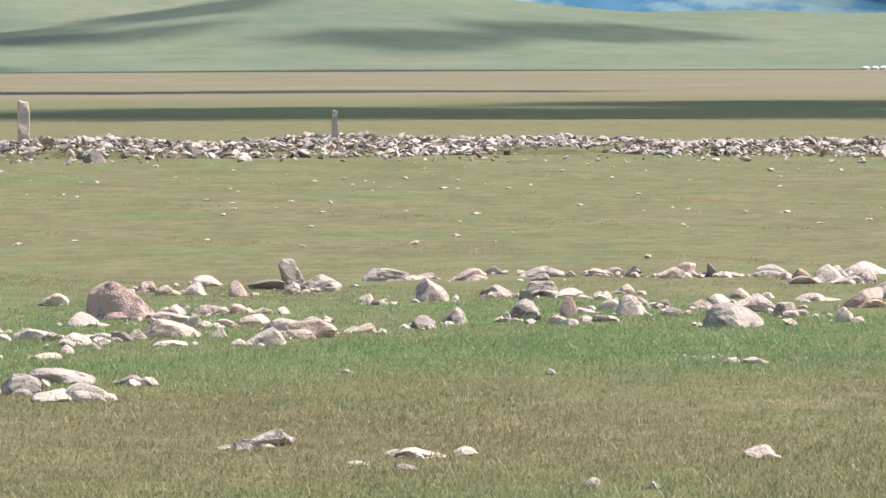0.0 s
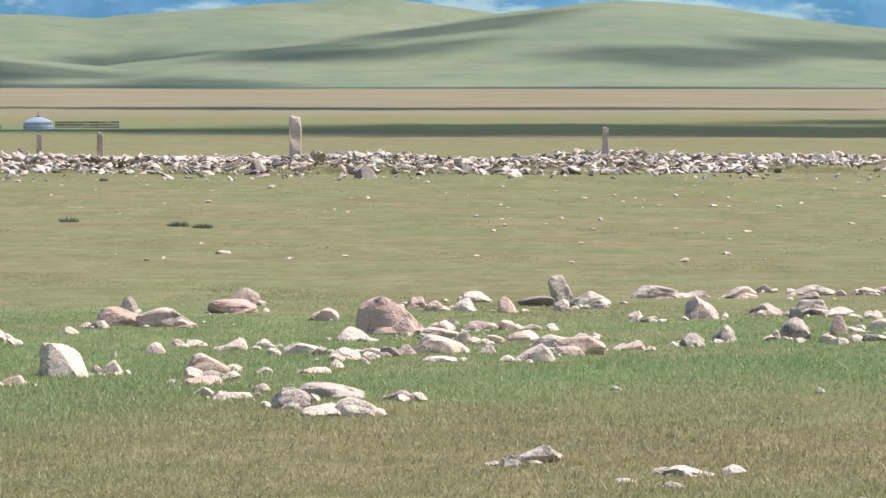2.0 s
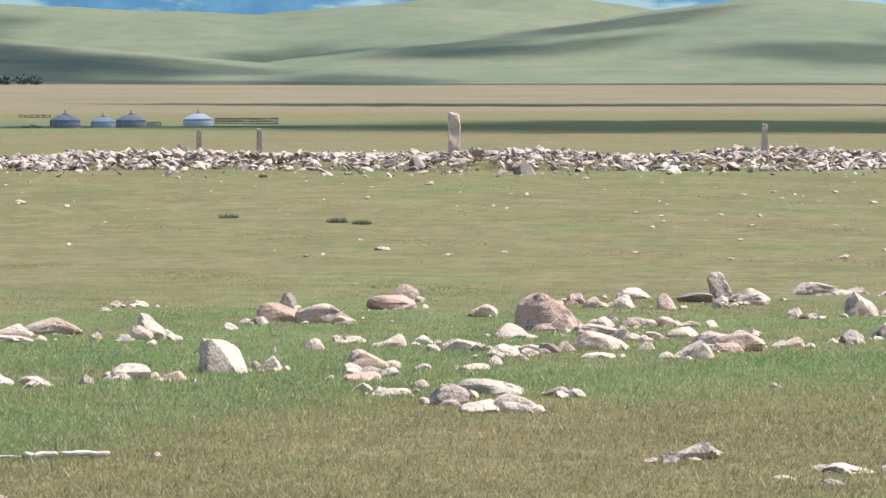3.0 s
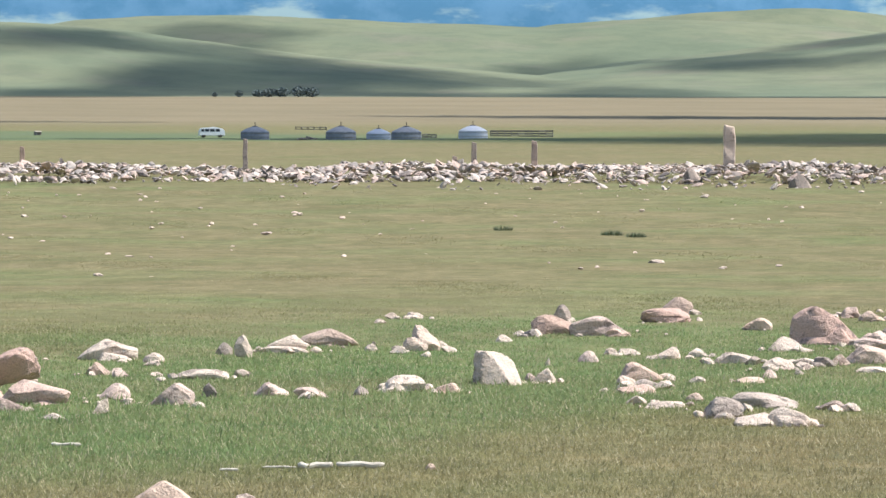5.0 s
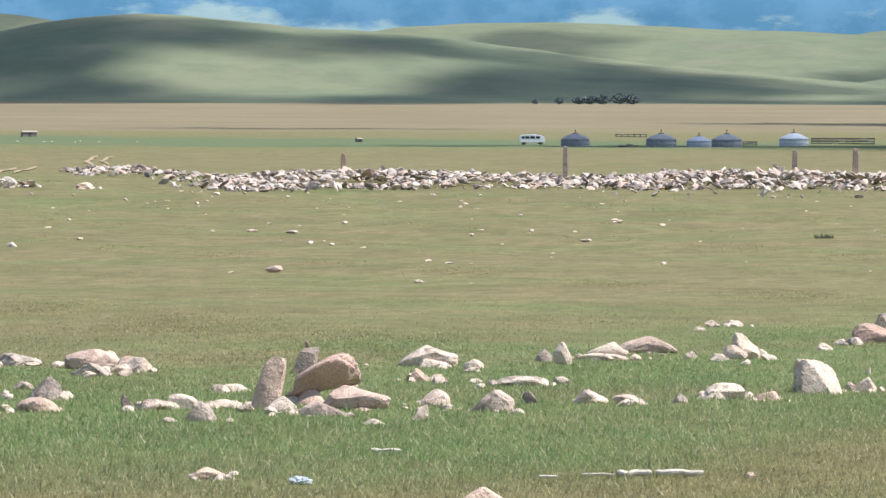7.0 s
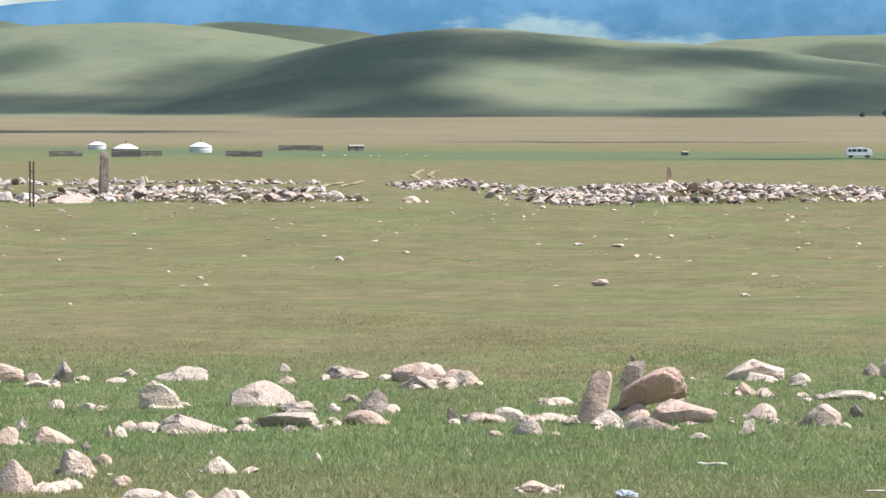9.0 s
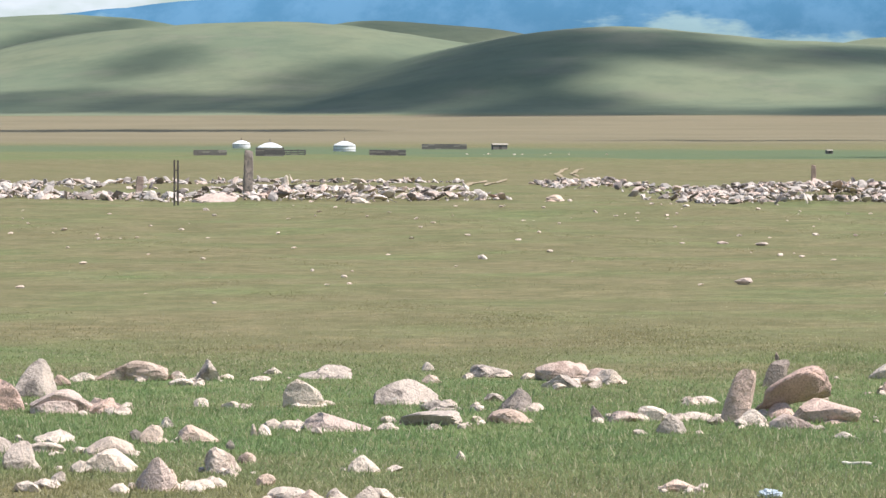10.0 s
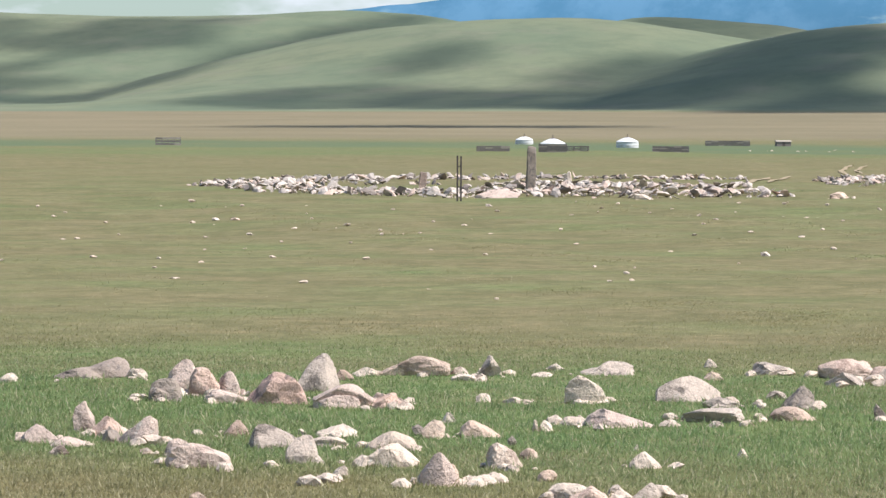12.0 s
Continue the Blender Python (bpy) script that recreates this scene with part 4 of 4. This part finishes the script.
def menhir(x, y, w, h, tone, label, lean=0.0, point=0.04):
    """A squared standing stone with a chipped, slanting head."""
    z = float(ground_z(x, y))
    bm = bmesh.new()
    bmesh.ops.create_cube(bm, size=1.0, matrix=Matrix.Translation((0, 0, 0.5)))
    bmesh.ops.subdivide_edges(bm, edges=bm.edges[:], cuts=7, use_grid_fill=True)
    off = rng.uniform(-20, 20, 3)
    for v in bm.verts:
        k = 1 - 0.12 * v.co.z - (0.1 * max(0, v.co.z - 0.93) / 0.07)
        p = Vector((v.co.x * w * k, v.co.y * w * 0.75 * k, v.co.z * h))
        p.z -= max(0, v.co.z - 0.8) * h * point * 4 * (v.co.x + 0.5)
        v.co = p + noise.noise_vector(p * 2.2 + Vector(off)) * w * 0.1
        v.co.z -= 0.15
    bmesh.ops.bevel(bm, geom=[e for e in bm.edges if e.is_manifold and e.calc_face_angle() > 1.0], offset=w * 0.06, segments=1, affect="EDGES")
    ob = part("standing_stone", bm, STONE[tone])
    ob.matrix_basis = pose(x, y, z, 0, lean, -math.degrees(math.atan2(x, y)) + 6)
    return tagged(ob, label, "standing stone", "standing stones of the ring")


menhir(-22.71, 228.26, 0.66, 3.00, "o", "tall pale squared standing stone with a chipped slanting head", 0, 0.04)
menhir(-5.97, 233.20, 0.36, 2.43, "g", "slim grey standing stone with a rounded head", 0, 0.04)
menhir(-33.50, 228.90, 0.35, 2.25, "d", "slim grey-brown standing stone in the rubble bank", 0, 0.04)
menhir(-37.69, 234.15, 0.31, 2.08, "d", "narrow brownish standing stone in the rubble bank", 0, 0.04)
menhir(-37.80, 228.23, 0.30, 1.38, "d", "short stump of a brownish standing stone", 0, 0.04)
menhir(-50.33, 231.76, 0.28, 2.20, "d", "slim dark standing stone behind the rubble bank", 0, 0.04)
menhir(-63.99, 234.43, 0.29, 1.67, "d", "short dark standing stone behind the rubble bank", 0, 0.04)
menhir(-92.00, 217.33, 0.54, 2.68, "d", "tall dark flat standing stone inside the ruined ring", 1.5, 0.03)
menhir(-94.26, 207.60, 0.40, 1.36, "d", "short brownish standing stone inside the ruined ring", 3.0, 0.04)

# ---- camps on the plain ----
def facing(x, y):
    return -math.degrees(math.atan2(x, y))


def spin(profile, seg=28):
    """A surface of revolution round z from (radius, height) pairs."""
    bm = bmesh.new()
    rings = [[bm.verts.new((r * math.cos(2 * math.pi * k / seg), r * math.sin(2 * math.pi * k / seg), z)) for k in range(seg)] for r, z in profile]
    for a, b in zip(rings[:-1], rings[1:]):
        for k in range(seg):
            bm.faces.new((a[k], a[(k + 1) % seg], b[(k + 1) % seg], b[k]))
    bm.faces.new(rings[-1])
    bm.faces.new(rings[0][::-1])
    return bm


def box(bm, x0, x1, y0, y1, z0, z1):
    m = Matrix.Translation(((x0 + x1) / 2, (y0 + y1) / 2, (z0 + z1) / 2)) @ Matrix.Diagonal((x1 - x0, y1 - y0, z1 - z0, 1))
    bmesh.ops.create_cube(bm, size=1.0, matrix=m)
    return bm


def ger(x, y, wide, canvas, label):
    r = wide / 2
    wall = 0.27 * wide
    top = tagged(new("felt_tent"), label, "tent", "felt tents on the plain")
    top.matrix_basis = pose(x, y, float(ground_z(x, y)) - 0.05, 0, 0, facing(x, y) + rng.uniform(120, 160))
    part("wall", spin([(r * 0.98, 0), (r, wall * 0.4), (r * 0.985, wall * 0.9), (r * 0.96, wall)]), canvas, top)
    part("roof", spin([(r * 1.02, wall * 0.97), (r * 0.8, wall * 1.22), (r * 0.45, wall * 1.52), (r * 0.2, wall * 1.66), (r * 0.17, wall * 1.68)]), canvas, top)
    part("crown_ring", spin([(r * 0.2, wall * 1.65), (r * 0.2, wall * 1.74), (r * 0.16, wall * 1.76)], 16), OLD_WOOD, top, "dark wooden crown ring")
    part("stovepipe", spin([(0.09, wall * 1.6), (0.09, wall * 2.15), (0.13, wall * 2.16), (0.13, wall * 2.2)], 8), IRON, top, "dark iron stovepipe")
    for k in (0.3, 0.75):
        part("rope", spin([(r * 1.003, wall * k), (r * 1.012, wall * k + 0.04), (r * 1.003, wall * k + 0.08)]), ROPE, top)
    door = part("door", box(bmesh.new(), -0.45, 0.45, -r - 0.06, -r * 0.9, 0.05, wall * 0.95), DOOR, top, "painted wooden door")
    part("door_frame", box(bmesh.new(), -0.55, 0.55, -r - 0.02, -r * 0.9, wall * 0.95, wall * 1.02), OLD_WOOD, door)


def van(x, y, long):
    """A white cab-over van seen side on."""
    top = tagged(new("van"), "white van parked beside the felt tents", "van")
    top.matrix_basis = pose(x, y, float(ground_z(x, y)), 0, 0, facing(x, y) + 8)
    k = long / 5.6
    outline = [(-2.8, 0.45), (-2.8, 1.2), (-2.55, 1.95), (-2.2, 2.1), (-0.9, 2.15), (0.6, 2.3), (2.2, 1.9), (2.75, 1.45), (2.8, 0.45)]
    bm = bmesh.new()
    for side in (-0.95, 0.95):
        bm.faces.new([bm.verts.new((px * k, side * k, pz * k)) for px, pz in (outline if side < 0 else outline)])
    bm.faces.ensure_lookup_table()
    a, b = [list(f.verts) for f in bm.faces]
    for i in range(len(a)):
        j = (i + 1) % len(a)
        bm.faces.new((a[i], a[j], b[j], b[i]))
    bmesh.ops.recalc_face_normals(bm, faces=bm.faces[:])
    bmesh.ops.bevel(bm, geom=bm.edges[:], offset=0.1 * k, segments=2, affect="EDGES")
    part("body", bm, CAR_WHITE, top)
    for x0, x1 in ((-2.4, -1.75), (-1.6, -0.7), (-0.5, 0.5), (0.7, 1.6)):
        part("window", box(bmesh.new(), x0 * k, x1 * k, -0.97 * k, -0.94 * k, 1.3 * k, 1.85 * k), DARK_GLASS, top, "dark side window")
    for px in (-1.8, 1.8):
        for side in (-0.85, 0.85):
            bm = spin([(0.3 * k, -0.1 * k), (0.38 * k, -0.07 * k), (0.38 * k, 0.07 * k), (0.3 * k, 0.1 * k)], 16)
            bm.transform(pose(px * k, side * k, 0.38 * k, 90))
            wheel = part("wheel", bm, RUBBER, top, "black tyre")
            bm = spin([(0.2 * k, -0.11 * k), (0.2 * k, 0.11 * k)], 12)
            bm.transform(pose(px * k, side * k, 0.38 * k, 90))
            part("rim", bm, IRON, wheel)


def fence(x, y, long, high, label, boards):
    top = tagged(new("corral_fence"), label, "fence", "corral fences")
    top.matrix_basis = pose(x, y, float(ground_z(x, y)) - 0.04, 0, 0, facing(x, y) + rng.uniform(-8, 8))
    n = max(3, int(long / 1.6))
    for k in range(n + 1):
        px = -long / 2 + long * k / n
        h = high * rng.uniform(0.95, 1.2)
        for py in (0.0, 2.6):
            part("post", box(bmesh.new(), px - 0.09, px + 0.09, py - 0.07, py + 0.07, 0, h), OLD_WOOD, top)
    for j in range(boards):
        z = high * (0.15 + 0.8 * j / max(1, boards - 1))
        for k in range(n):
            x0 = -long / 2 + long * k / n
            pale = rng.uniform() < 0.22
            for py in (-0.07, 2.67):
                bm = box(bmesh.new(), x0 - 0.1, x0 + long / n + 0.1, py - 0.025, py + 0.025, z - high * 0.115, z + high * 0.115)
                bm.transform(pose(0, 0, 0, 0, 0, 0) @ Matrix.Translation((0, 0, rng.uniform(-0.05, 0.05))))
                part("board", bm, PALE_WOOD if pale else OLD_WOOD, top)


def shed(x, y, wide, high):
    top = tagged(new("shed"), "small dark timber shed standing on the plain", "shed", "sheds on the plain")
    top.matrix_basis = pose(x, y, float(ground_z(x, y)) - 0.05, 0, 0, facing(x, y) + 15)
    part("wall", box(bmesh.new(), -wide / 2, wide / 2, -1.0, 1.0, 0, high * 0.75), OLD_WOOD, top)
    bm = box(bmesh.new(), -wide * 0.55, wide * 0.55, -1.2, 1.2, high * 0.78, high)
    for v in bm.verts:
        if v.co.z > high * 0.9:
            v.co.y *= 0.2
    part("roof", bm, PALE_WOOD, top)
    part("door", box(bmesh.new(), -0.4, 0.4, -1.04, -1.0, 0.05, high * 0.65), IRON, top)


def woodpile(x, y, long, high):
    """A low heap of dark split logs and dung bricks."""
    top = tagged(new("woodpile"), "low dark heap of firewood between the tents", "woodpile")
    top.matrix_basis = pose(x, y, float(ground_z(x, y)) - 0.03, 0, 0, facing(x, y))
    for k in range(26):
        u = rng.uniform(-0.5, 0.5)
        h = high * (1 - 1.6 * abs(u)) * rng.uniform(0.2, 1.0)
        bm = bmesh.new()
        bmesh.ops.create_cone(bm, segments=7, radius1=0.12, radius2=0.1, depth=1.1, cap_ends=True,
                              matrix=pose(u * long, rng.uniform(-0.6, 0.6), max(0.1, h), 90 + rng.uniform(-15, 15), 0, rng.uniform(40, 140)))
        part("firewood", bm, OLD_WOOD, top)


def tree(x, y, wide, high):
    """A far tree: a forked trunk and a crown of many leaf clumps."""
    z = float(ground_z(x, y))
    top = tagged(new("tree"), "dark bushy tree at the foot of the hills", "tree", "trees at the foot of the hills")
    top.matrix_basis = pose(x, y, z - 0.2)
    bm = bmesh.new()
    bmesh.ops.create_cone(bm, segments=8, radius1=wide * 0.05, radius2=wide * 0.025, depth=high * 0.5, cap_ends=True, matrix=Matrix.Translation((0, 0, high * 0.25)))
    for k in range(4):
        m = Matrix.Translation((0, 0, high * 0.35)) @ pose(0, 0, 0, 35, 0, 90 * k + 20) @ Matrix.Translation((0, 0, high * 0.2))
        bmesh.ops.create_cone(bm, segments=6, radius1=wide * 0.025, radius2=wide * 0.01, depth=high * 0.4, cap_ends=True, matrix=m)
    part("trunk", bm, BARK, top)
    bm = bmesh.new()
    for k in range(260):
        p = rng.normal(size=3)
        p *= rng.uniform(0.55, 1.0) / np.linalg.norm(p)
        c = Vector((p[0] * wide * 0.68, p[1] * wide * 0.6, high * (0.5 + 0.48 * p[2])))
        s = wide * rng.uniform(0.05, 0.13)
        q = Euler(rng.uniform(0, 6.28, 3)).to_matrix()
        for tri in (((-1, 0, 0), (1, 0, 0), (0, 1.2, 0.3)), ((0, -1, 0), (0, 1, 0), (1.1, 0, 0.5))):
            bm.faces.new([bm.verts.new(c + q @ Vector(t) * s) for t in tri])
    part("crown", bm, LEAF, top)


def shrub(x, y, wide, high):
    bm = bmesh.new()
    for k in range(220):
        r, t = math.sqrt(rng.uniform()) * wide / 2, rng.uniform(0, 6.28)
        h = high * rng.uniform(0.5, 1.3) * (1.1 - r / wide)
        c = Vector((r * math.cos(t), r * math.sin(t), 0))
        d = Vector((math.cos(t), math.sin(t), 0)) * h * rng.uniform(0.0, 0.8)
        s = Vector((-math.sin(t + k), math.cos(t + k), 0)) * 0.018
        bm.faces.new([bm.verts.new(c - s), bm.verts.new(c + s), bm.verts.new(c + d + Vector((0, 0, h)))])
    ob = part("shrub", bm, SCRUB)
    ob.matrix_basis = pose(x, y, float(ground_z(x, y)) - 0.01)
    return tagged(ob, "low dark green shrub in the grazed pasture", "shrub", "shrubs on the pasture")


def log(x, y, long, thick, label):
    """A crooked bleached piece of wood."""
    bm = bmesh.new()
    n, seg = 12, 9
    rings = []
    off = rng.uniform(0, 40)
    for k in range(n + 1):
        u = k / n - 0.5
        r = thick * 0.5 * (0.8 + 0.35 * noise.noise(Vector((u * 4, off, 0)))) * (1 if 0 < k < n else 0.6)
        mid = Vector((u * long, 0.12 * long * noise.noise(Vector((u * 2, off, 3))), thick * 0.4 + 0.25 * thick * noise.noise(Vector((u * 3, off, 7)))))
        rings.append([bm.verts.new(mid + Vector((0, r * math.cos(6.283 * j / seg), r * math.sin(6.283 * j / seg)))) for j in range(seg)])
    for a, b in zip(rings[:-1], rings[1:]):
        for j in range(seg):
            bm.faces.new((a[j], a[(j + 1) % seg], b[(j + 1) % seg], b[j]))
    bm.faces.new(rings[0][::-1])
    bm.faces.new(rings[-1])
    ob = part("log", bm, BONE)
    ob.matrix_basis = pose(x, y, float(ground_z(x, y)) + 0.02, 0, 0, facing(x, y) + rng.uniform(-6, 6))
    return tagged(ob, label, "log", "bleached wood in the grass")


def scrap(x, y, wide, high):
    bm = bmesh.new()
    bmesh.ops.create_icosphere(bm, subdivisions=4, radius=0.5)
    for v in bm.verts:
        v.co *= 1 + 0.45 * noise.noise(v.co * 5) + 0.2 * noise.noise(v.co * 13)
        v.co = Vector((v.co.x * wide, v.co.y * wide * 0.7, max(0, v.co.z + 0.3) * high * 1.2))
    ob = part("plastic_bag", bm, PLASTIC)
    ob.matrix_basis = pose(x, y, float(ground_z(x, y)))
    return tagged(ob, "crumpled pale plastic bag lying in the grass", "plastic bag")


def iron_post(x, y, high):
    """A sign post of two flat iron uprights, its board long gone."""
    top = tagged(new("iron_post"), "two rusted iron uprights of a bare sign post", "post")
    top.matrix_basis = pose(x, y, float(ground_z(x, y)) - 0.1, 0, 0, facing(x, y))
    for px, h in ((-0.09, high + 0.1), (0.09, high + 0.08)):
        part("upright", box(bmesh.new(), px - 0.045, px + 0.045, -0.03, 0.03, 0, h), IRON, top)
    for z in (0.35, 0.8):
        part("brace", box(bmesh.new(), -0.045, 0.045, -0.02, 0.02, high * z, high * z + 0.06), IRON, top)


def rut(points, half, mat, label):
    """A wheel rut of bare earth along a smooth line."""
    line = []
    for k in range(len(points) - 1):
        a, b, c, d = (Vector(points[min(max(i, 0), len(points) - 1)]) for i in (k - 1, k, k + 1, k + 2))
        for u in np.linspace(0, 1, 16, endpoint=False):
            line.append(0.5 * (2 * b + (c - a) * u + (2 * a - 5 * b + 4 * c - d) * u * u + (3 * b - a - 3 * c + d) * u ** 3))
    bm = bmesh.new()
    rows = []
    for k in range(1, len(line) - 1):
        t = (line[k + 1] - line[k - 1]).normalized()
        n = Vector((-t.y, t.x))
        w = half * (1 + 0.6 * noise.noise(Vector((k * 0.3, points[0][0], 0)))) * min(1.0, k / 6, (len(line) - 1 - k) / 6)
        s = depth(line[k].x, line[k].y)
        hump = noise.fractal((line[k].x * 0.06, line[k].y * 0.06, 0.3), 1.0, 2.0, 3) * min(0.035 * s / 60, 0.3) * min(max((s - 280) / 60, 0), 1)
        rows.append([bm.verts.new((p.x, p.y, float(ground_z(p.x, p.y)) + hump + 0.06)) for p in (line[k] - n * w, line[k] + n * w)])
    for a, b in zip(rows[:-1], rows[1:]):
        bm.faces.new((a[0], a[1], b[1], b[0]))
    bmesh.ops.recalc_face_normals(bm, faces=bm.faces[:])
    tagged(part("road", bm, mat), label, "track", kind="structure")


EARTH = plain("bare_earth", (0.37, 0.28, 0.18), (0.29, 0.23, 0.14), 0.95, 0.8)
ger(-183.5, 854.5, 5.98, FELT_GREY, "round felt tent under grey canvas with a stovepipe")
ger(-161.9, 836.5, 6.17, FELT_GREY, "round felt tent under grey canvas with a stovepipe")
ger(-155.5, 843.8, 5.06, FELT_BLUE, "round felt tent under pale blue canvas with a stovepipe")
ger(-147.5, 831.0, 6.11, FELT_GREY, "round felt tent under grey canvas with a stovepipe")
ger(-147.4, 914.2, 6.46, FELT_BLUE, "round felt tent under pale blue canvas with a stovepipe")
ger(-490.6, 1154.1, 5.36, FELT_WHITE, "round felt tent under white canvas beside a corral")
ger(-401.9, 963.5, 6.44, FELT_WHITE, "round felt tent under white canvas beside a corral")
ger(-423.2, 1067.2, 6.16, FELT_WHITE, "round felt tent under white canvas beside a corral")
van(-209.4, 928.7, 5.87)
fence(-398.0, 917.4, 7.6, 1.21, "weathered grey plank corral fence on the plain", 4)
fence(-365.1, 874.9, 6.0, 1.78, "weathered grey plank corral fence on the plain", 5)
fence(-378.9, 923.3, 5.0, 1.20, "weathered grey plank corral fence on the plain", 3)
fence(-339.7, 882.9, 8.0, 1.40, "weathered grey plank corral fence on the plain", 5)
fence(-417.9, 1131.3, 12.6, 1.46, "weathered grey plank corral fence on the plain", 4)
fence(-571.1, 1080.3, 7.0, 2.13, "weathered grey plank corral fence on the plain", 3)
fence(-148.1, 991.0, 14.8, 1.48, "dark timber corral rails beside a felt tent", 3)
fence(-246.0, 1223.5, 9.0, 0.84, "low timber rail fence behind the tents", 2)
fence(-160.2, 932.3, 3.0, 0.89, "low grey timber rails beside a felt tent", 3)
woodpile(-168.1, 833.2, 3.65, 0.68)
shed(-402.4, 1134.7, 4.20, 1.78)
shed(-269.7, 1002.4, 1.39, 1.11)
tree(-642.5, 2858.9, 3.5, 3.5)
tree(-626.0, 2862.4, 4.7, 4.7)
tree(-612.6, 2865.2, 7.1, 5.5)
tree(-605.3, 2866.8, 7.9, 6.7)
tree(-596.9, 2868.6, 7.9, 6.7)
tree(-585.7, 2871.0, 8.6, 7.9)
tree(-576.5, 2872.9, 8.6, 7.1)
ger(308.8, 3081.5, 6.2, FELT_WHITE, "white felt tent at the foot of the hills")
ger(316.0, 3083.1, 6.2, FELT_WHITE, "white felt tent at the foot of the hills")
ger(322.3, 3084.4, 6.2, FELT_WHITE, "white felt tent at the foot of the hills")
shrub(-18.5, 145.1, 0.78, 0.20)
shrub(-17.5, 143.8, 0.74, 0.19)
shrub(-23.1, 150.1, 0.69, 0.20)
log(-8.19, 40.99, 0.35, 0.073, "bleached pale log lying in the grass")
log(-7.77, 41.17, 0.48, 0.073, "bleached pale log lying in the grass")
log(-8.55, 40.97, 0.33, 0.028, "thin bleached pole sunk in the grass")
log(-11.40, 43.53, 0.32, 0.042, "thin bleached branch lying in the grass")
scrap(-11.17, 39.34, 0.21, 0.08)
log(-8.96, 40.52, 0.19, 0.033, "small bleached forked branch in the grass")
iron_post(-86.91, 195.99, 2.33)
BARE = "wheel rut of bare pinkish earth through the pasture"
rut([(-122.1, 363.4), (-114.3, 338.0), (-107.8, 317.6), (-98.9, 293.1)], 0.2, EARTH, BARE)
rut([(-118.6, 357.0), (-113.1, 338.3), (-108.2, 322.6), (-99.1, 297.2)], 0.18, EARTH, BARE)
rut([(-98.3, 274.6), (-93.9, 260.2), (-89.3, 245.2), (-84.3, 229.9)], 0.22, EARTH, BARE)
rut([(-98.1, 278.3), (-93.7, 263.3), (-88.9, 247.8)], 0.2, EARTH, BARE)

# pale stones beside the meadow strip
for k in range(11):
    x, y = -328 + rng.uniform(-14, 14), 950 + rng.uniform(-20, 20)
    ob = new("stone", PEBBLE[k % 6])
    w = rng.uniform(0.5, 1.1)
    ob.matrix_basis = pose(x, y, float(ground_z(x, y)) + w * 0.1, 0, 0, rng.uniform(0, 360)) @ Matrix.Diagonal((w, w * 0.8, w * 0.5, 1))
    tagged(ob, "pale stone on the plain beside the green strip", "stone", "stones on the plain")

# ---- grass ----
def sward(name, count_, near, far, seed, blades, tall, least=0.06, broad=1.0):
    """Short tufts strewn over a stretch of the pasture."""
    g = np.random.default_rng(seed)
    d = near * (far / near) ** g.uniform(0, 1, count_)      # thinning out with the distance
    a = np.radians(g.uniform(-33, 9, count_))
    x, y = d * np.sin(a), d * np.cos(a)
    lush = lush_at(x, y)
    n = count_ * blades
    X, Y, L = np.repeat(x, blades), np.repeat(y, blades), np.repeat(lush, blades)
    X = X + g.normal(0, 0.07, n)
    Y = Y + g.normal(0, 0.07, n)
    Z = ground_z(X, Y) - 0.015
    t = g.uniform(0, 2 * np.pi, n)
    h = tall * np.repeat(np.clip((116 - d) / 58, least, 1.05), blades) * (0.35 + 0.65 * g.uniform(0, 1, n) + 1.1 * (g.uniform(0, 1, n) > 0.965)) * (0.6 + 0.5 * L)
    w = broad * g.uniform(0.005, 0.011, n) * (1 + np.repeat(d, blades) / 150)
    bend = h * g.uniform(0.3, 1.1, n)
    dx, dy = np.cos(t), np.sin(t)
    p0 = np.stack([X - dy * w, Y + dx * w, Z], -1)
    p1 = np.stack([X + dy * w, Y - dx * w, Z], -1)
    p2 = np.stack([X + dx * bend, Y + dy * bend, Z + h], -1)
    verts = np.stack([p0, p1, p2], 1).reshape(-1, 3)
    me = bpy.data.meshes.new(name)
    me.vertices.add(len(verts))
    me.vertices.foreach_set("co", verts.ravel().astype(np.float32))
    me.loops.add(3 * n)
    me.loops.foreach_set("vertex_index", np.arange(3 * n, dtype=np.int32))
    me.polygons.add(n)
    me.polygons.foreach_set("loop_start", np.arange(0, 3 * n, 3, dtype=np.int32))
    me.update()
    me.validate()
    me.attributes.new("lush", "FLOAT", "POINT").data.foreach_set("value", np.repeat(L, 3).astype(np.float32))
    me.materials.append(BLADE)
    return tagged(new(name, me), "short steppe grass, green and straw coloured", "grass", kind="stuff")


sward("grass", 240000, 35, 118, 5, 6, 0.072)
sward("tufts", 70000, 100, 235, 6, 4, 0.045, 0.6, 1.5)
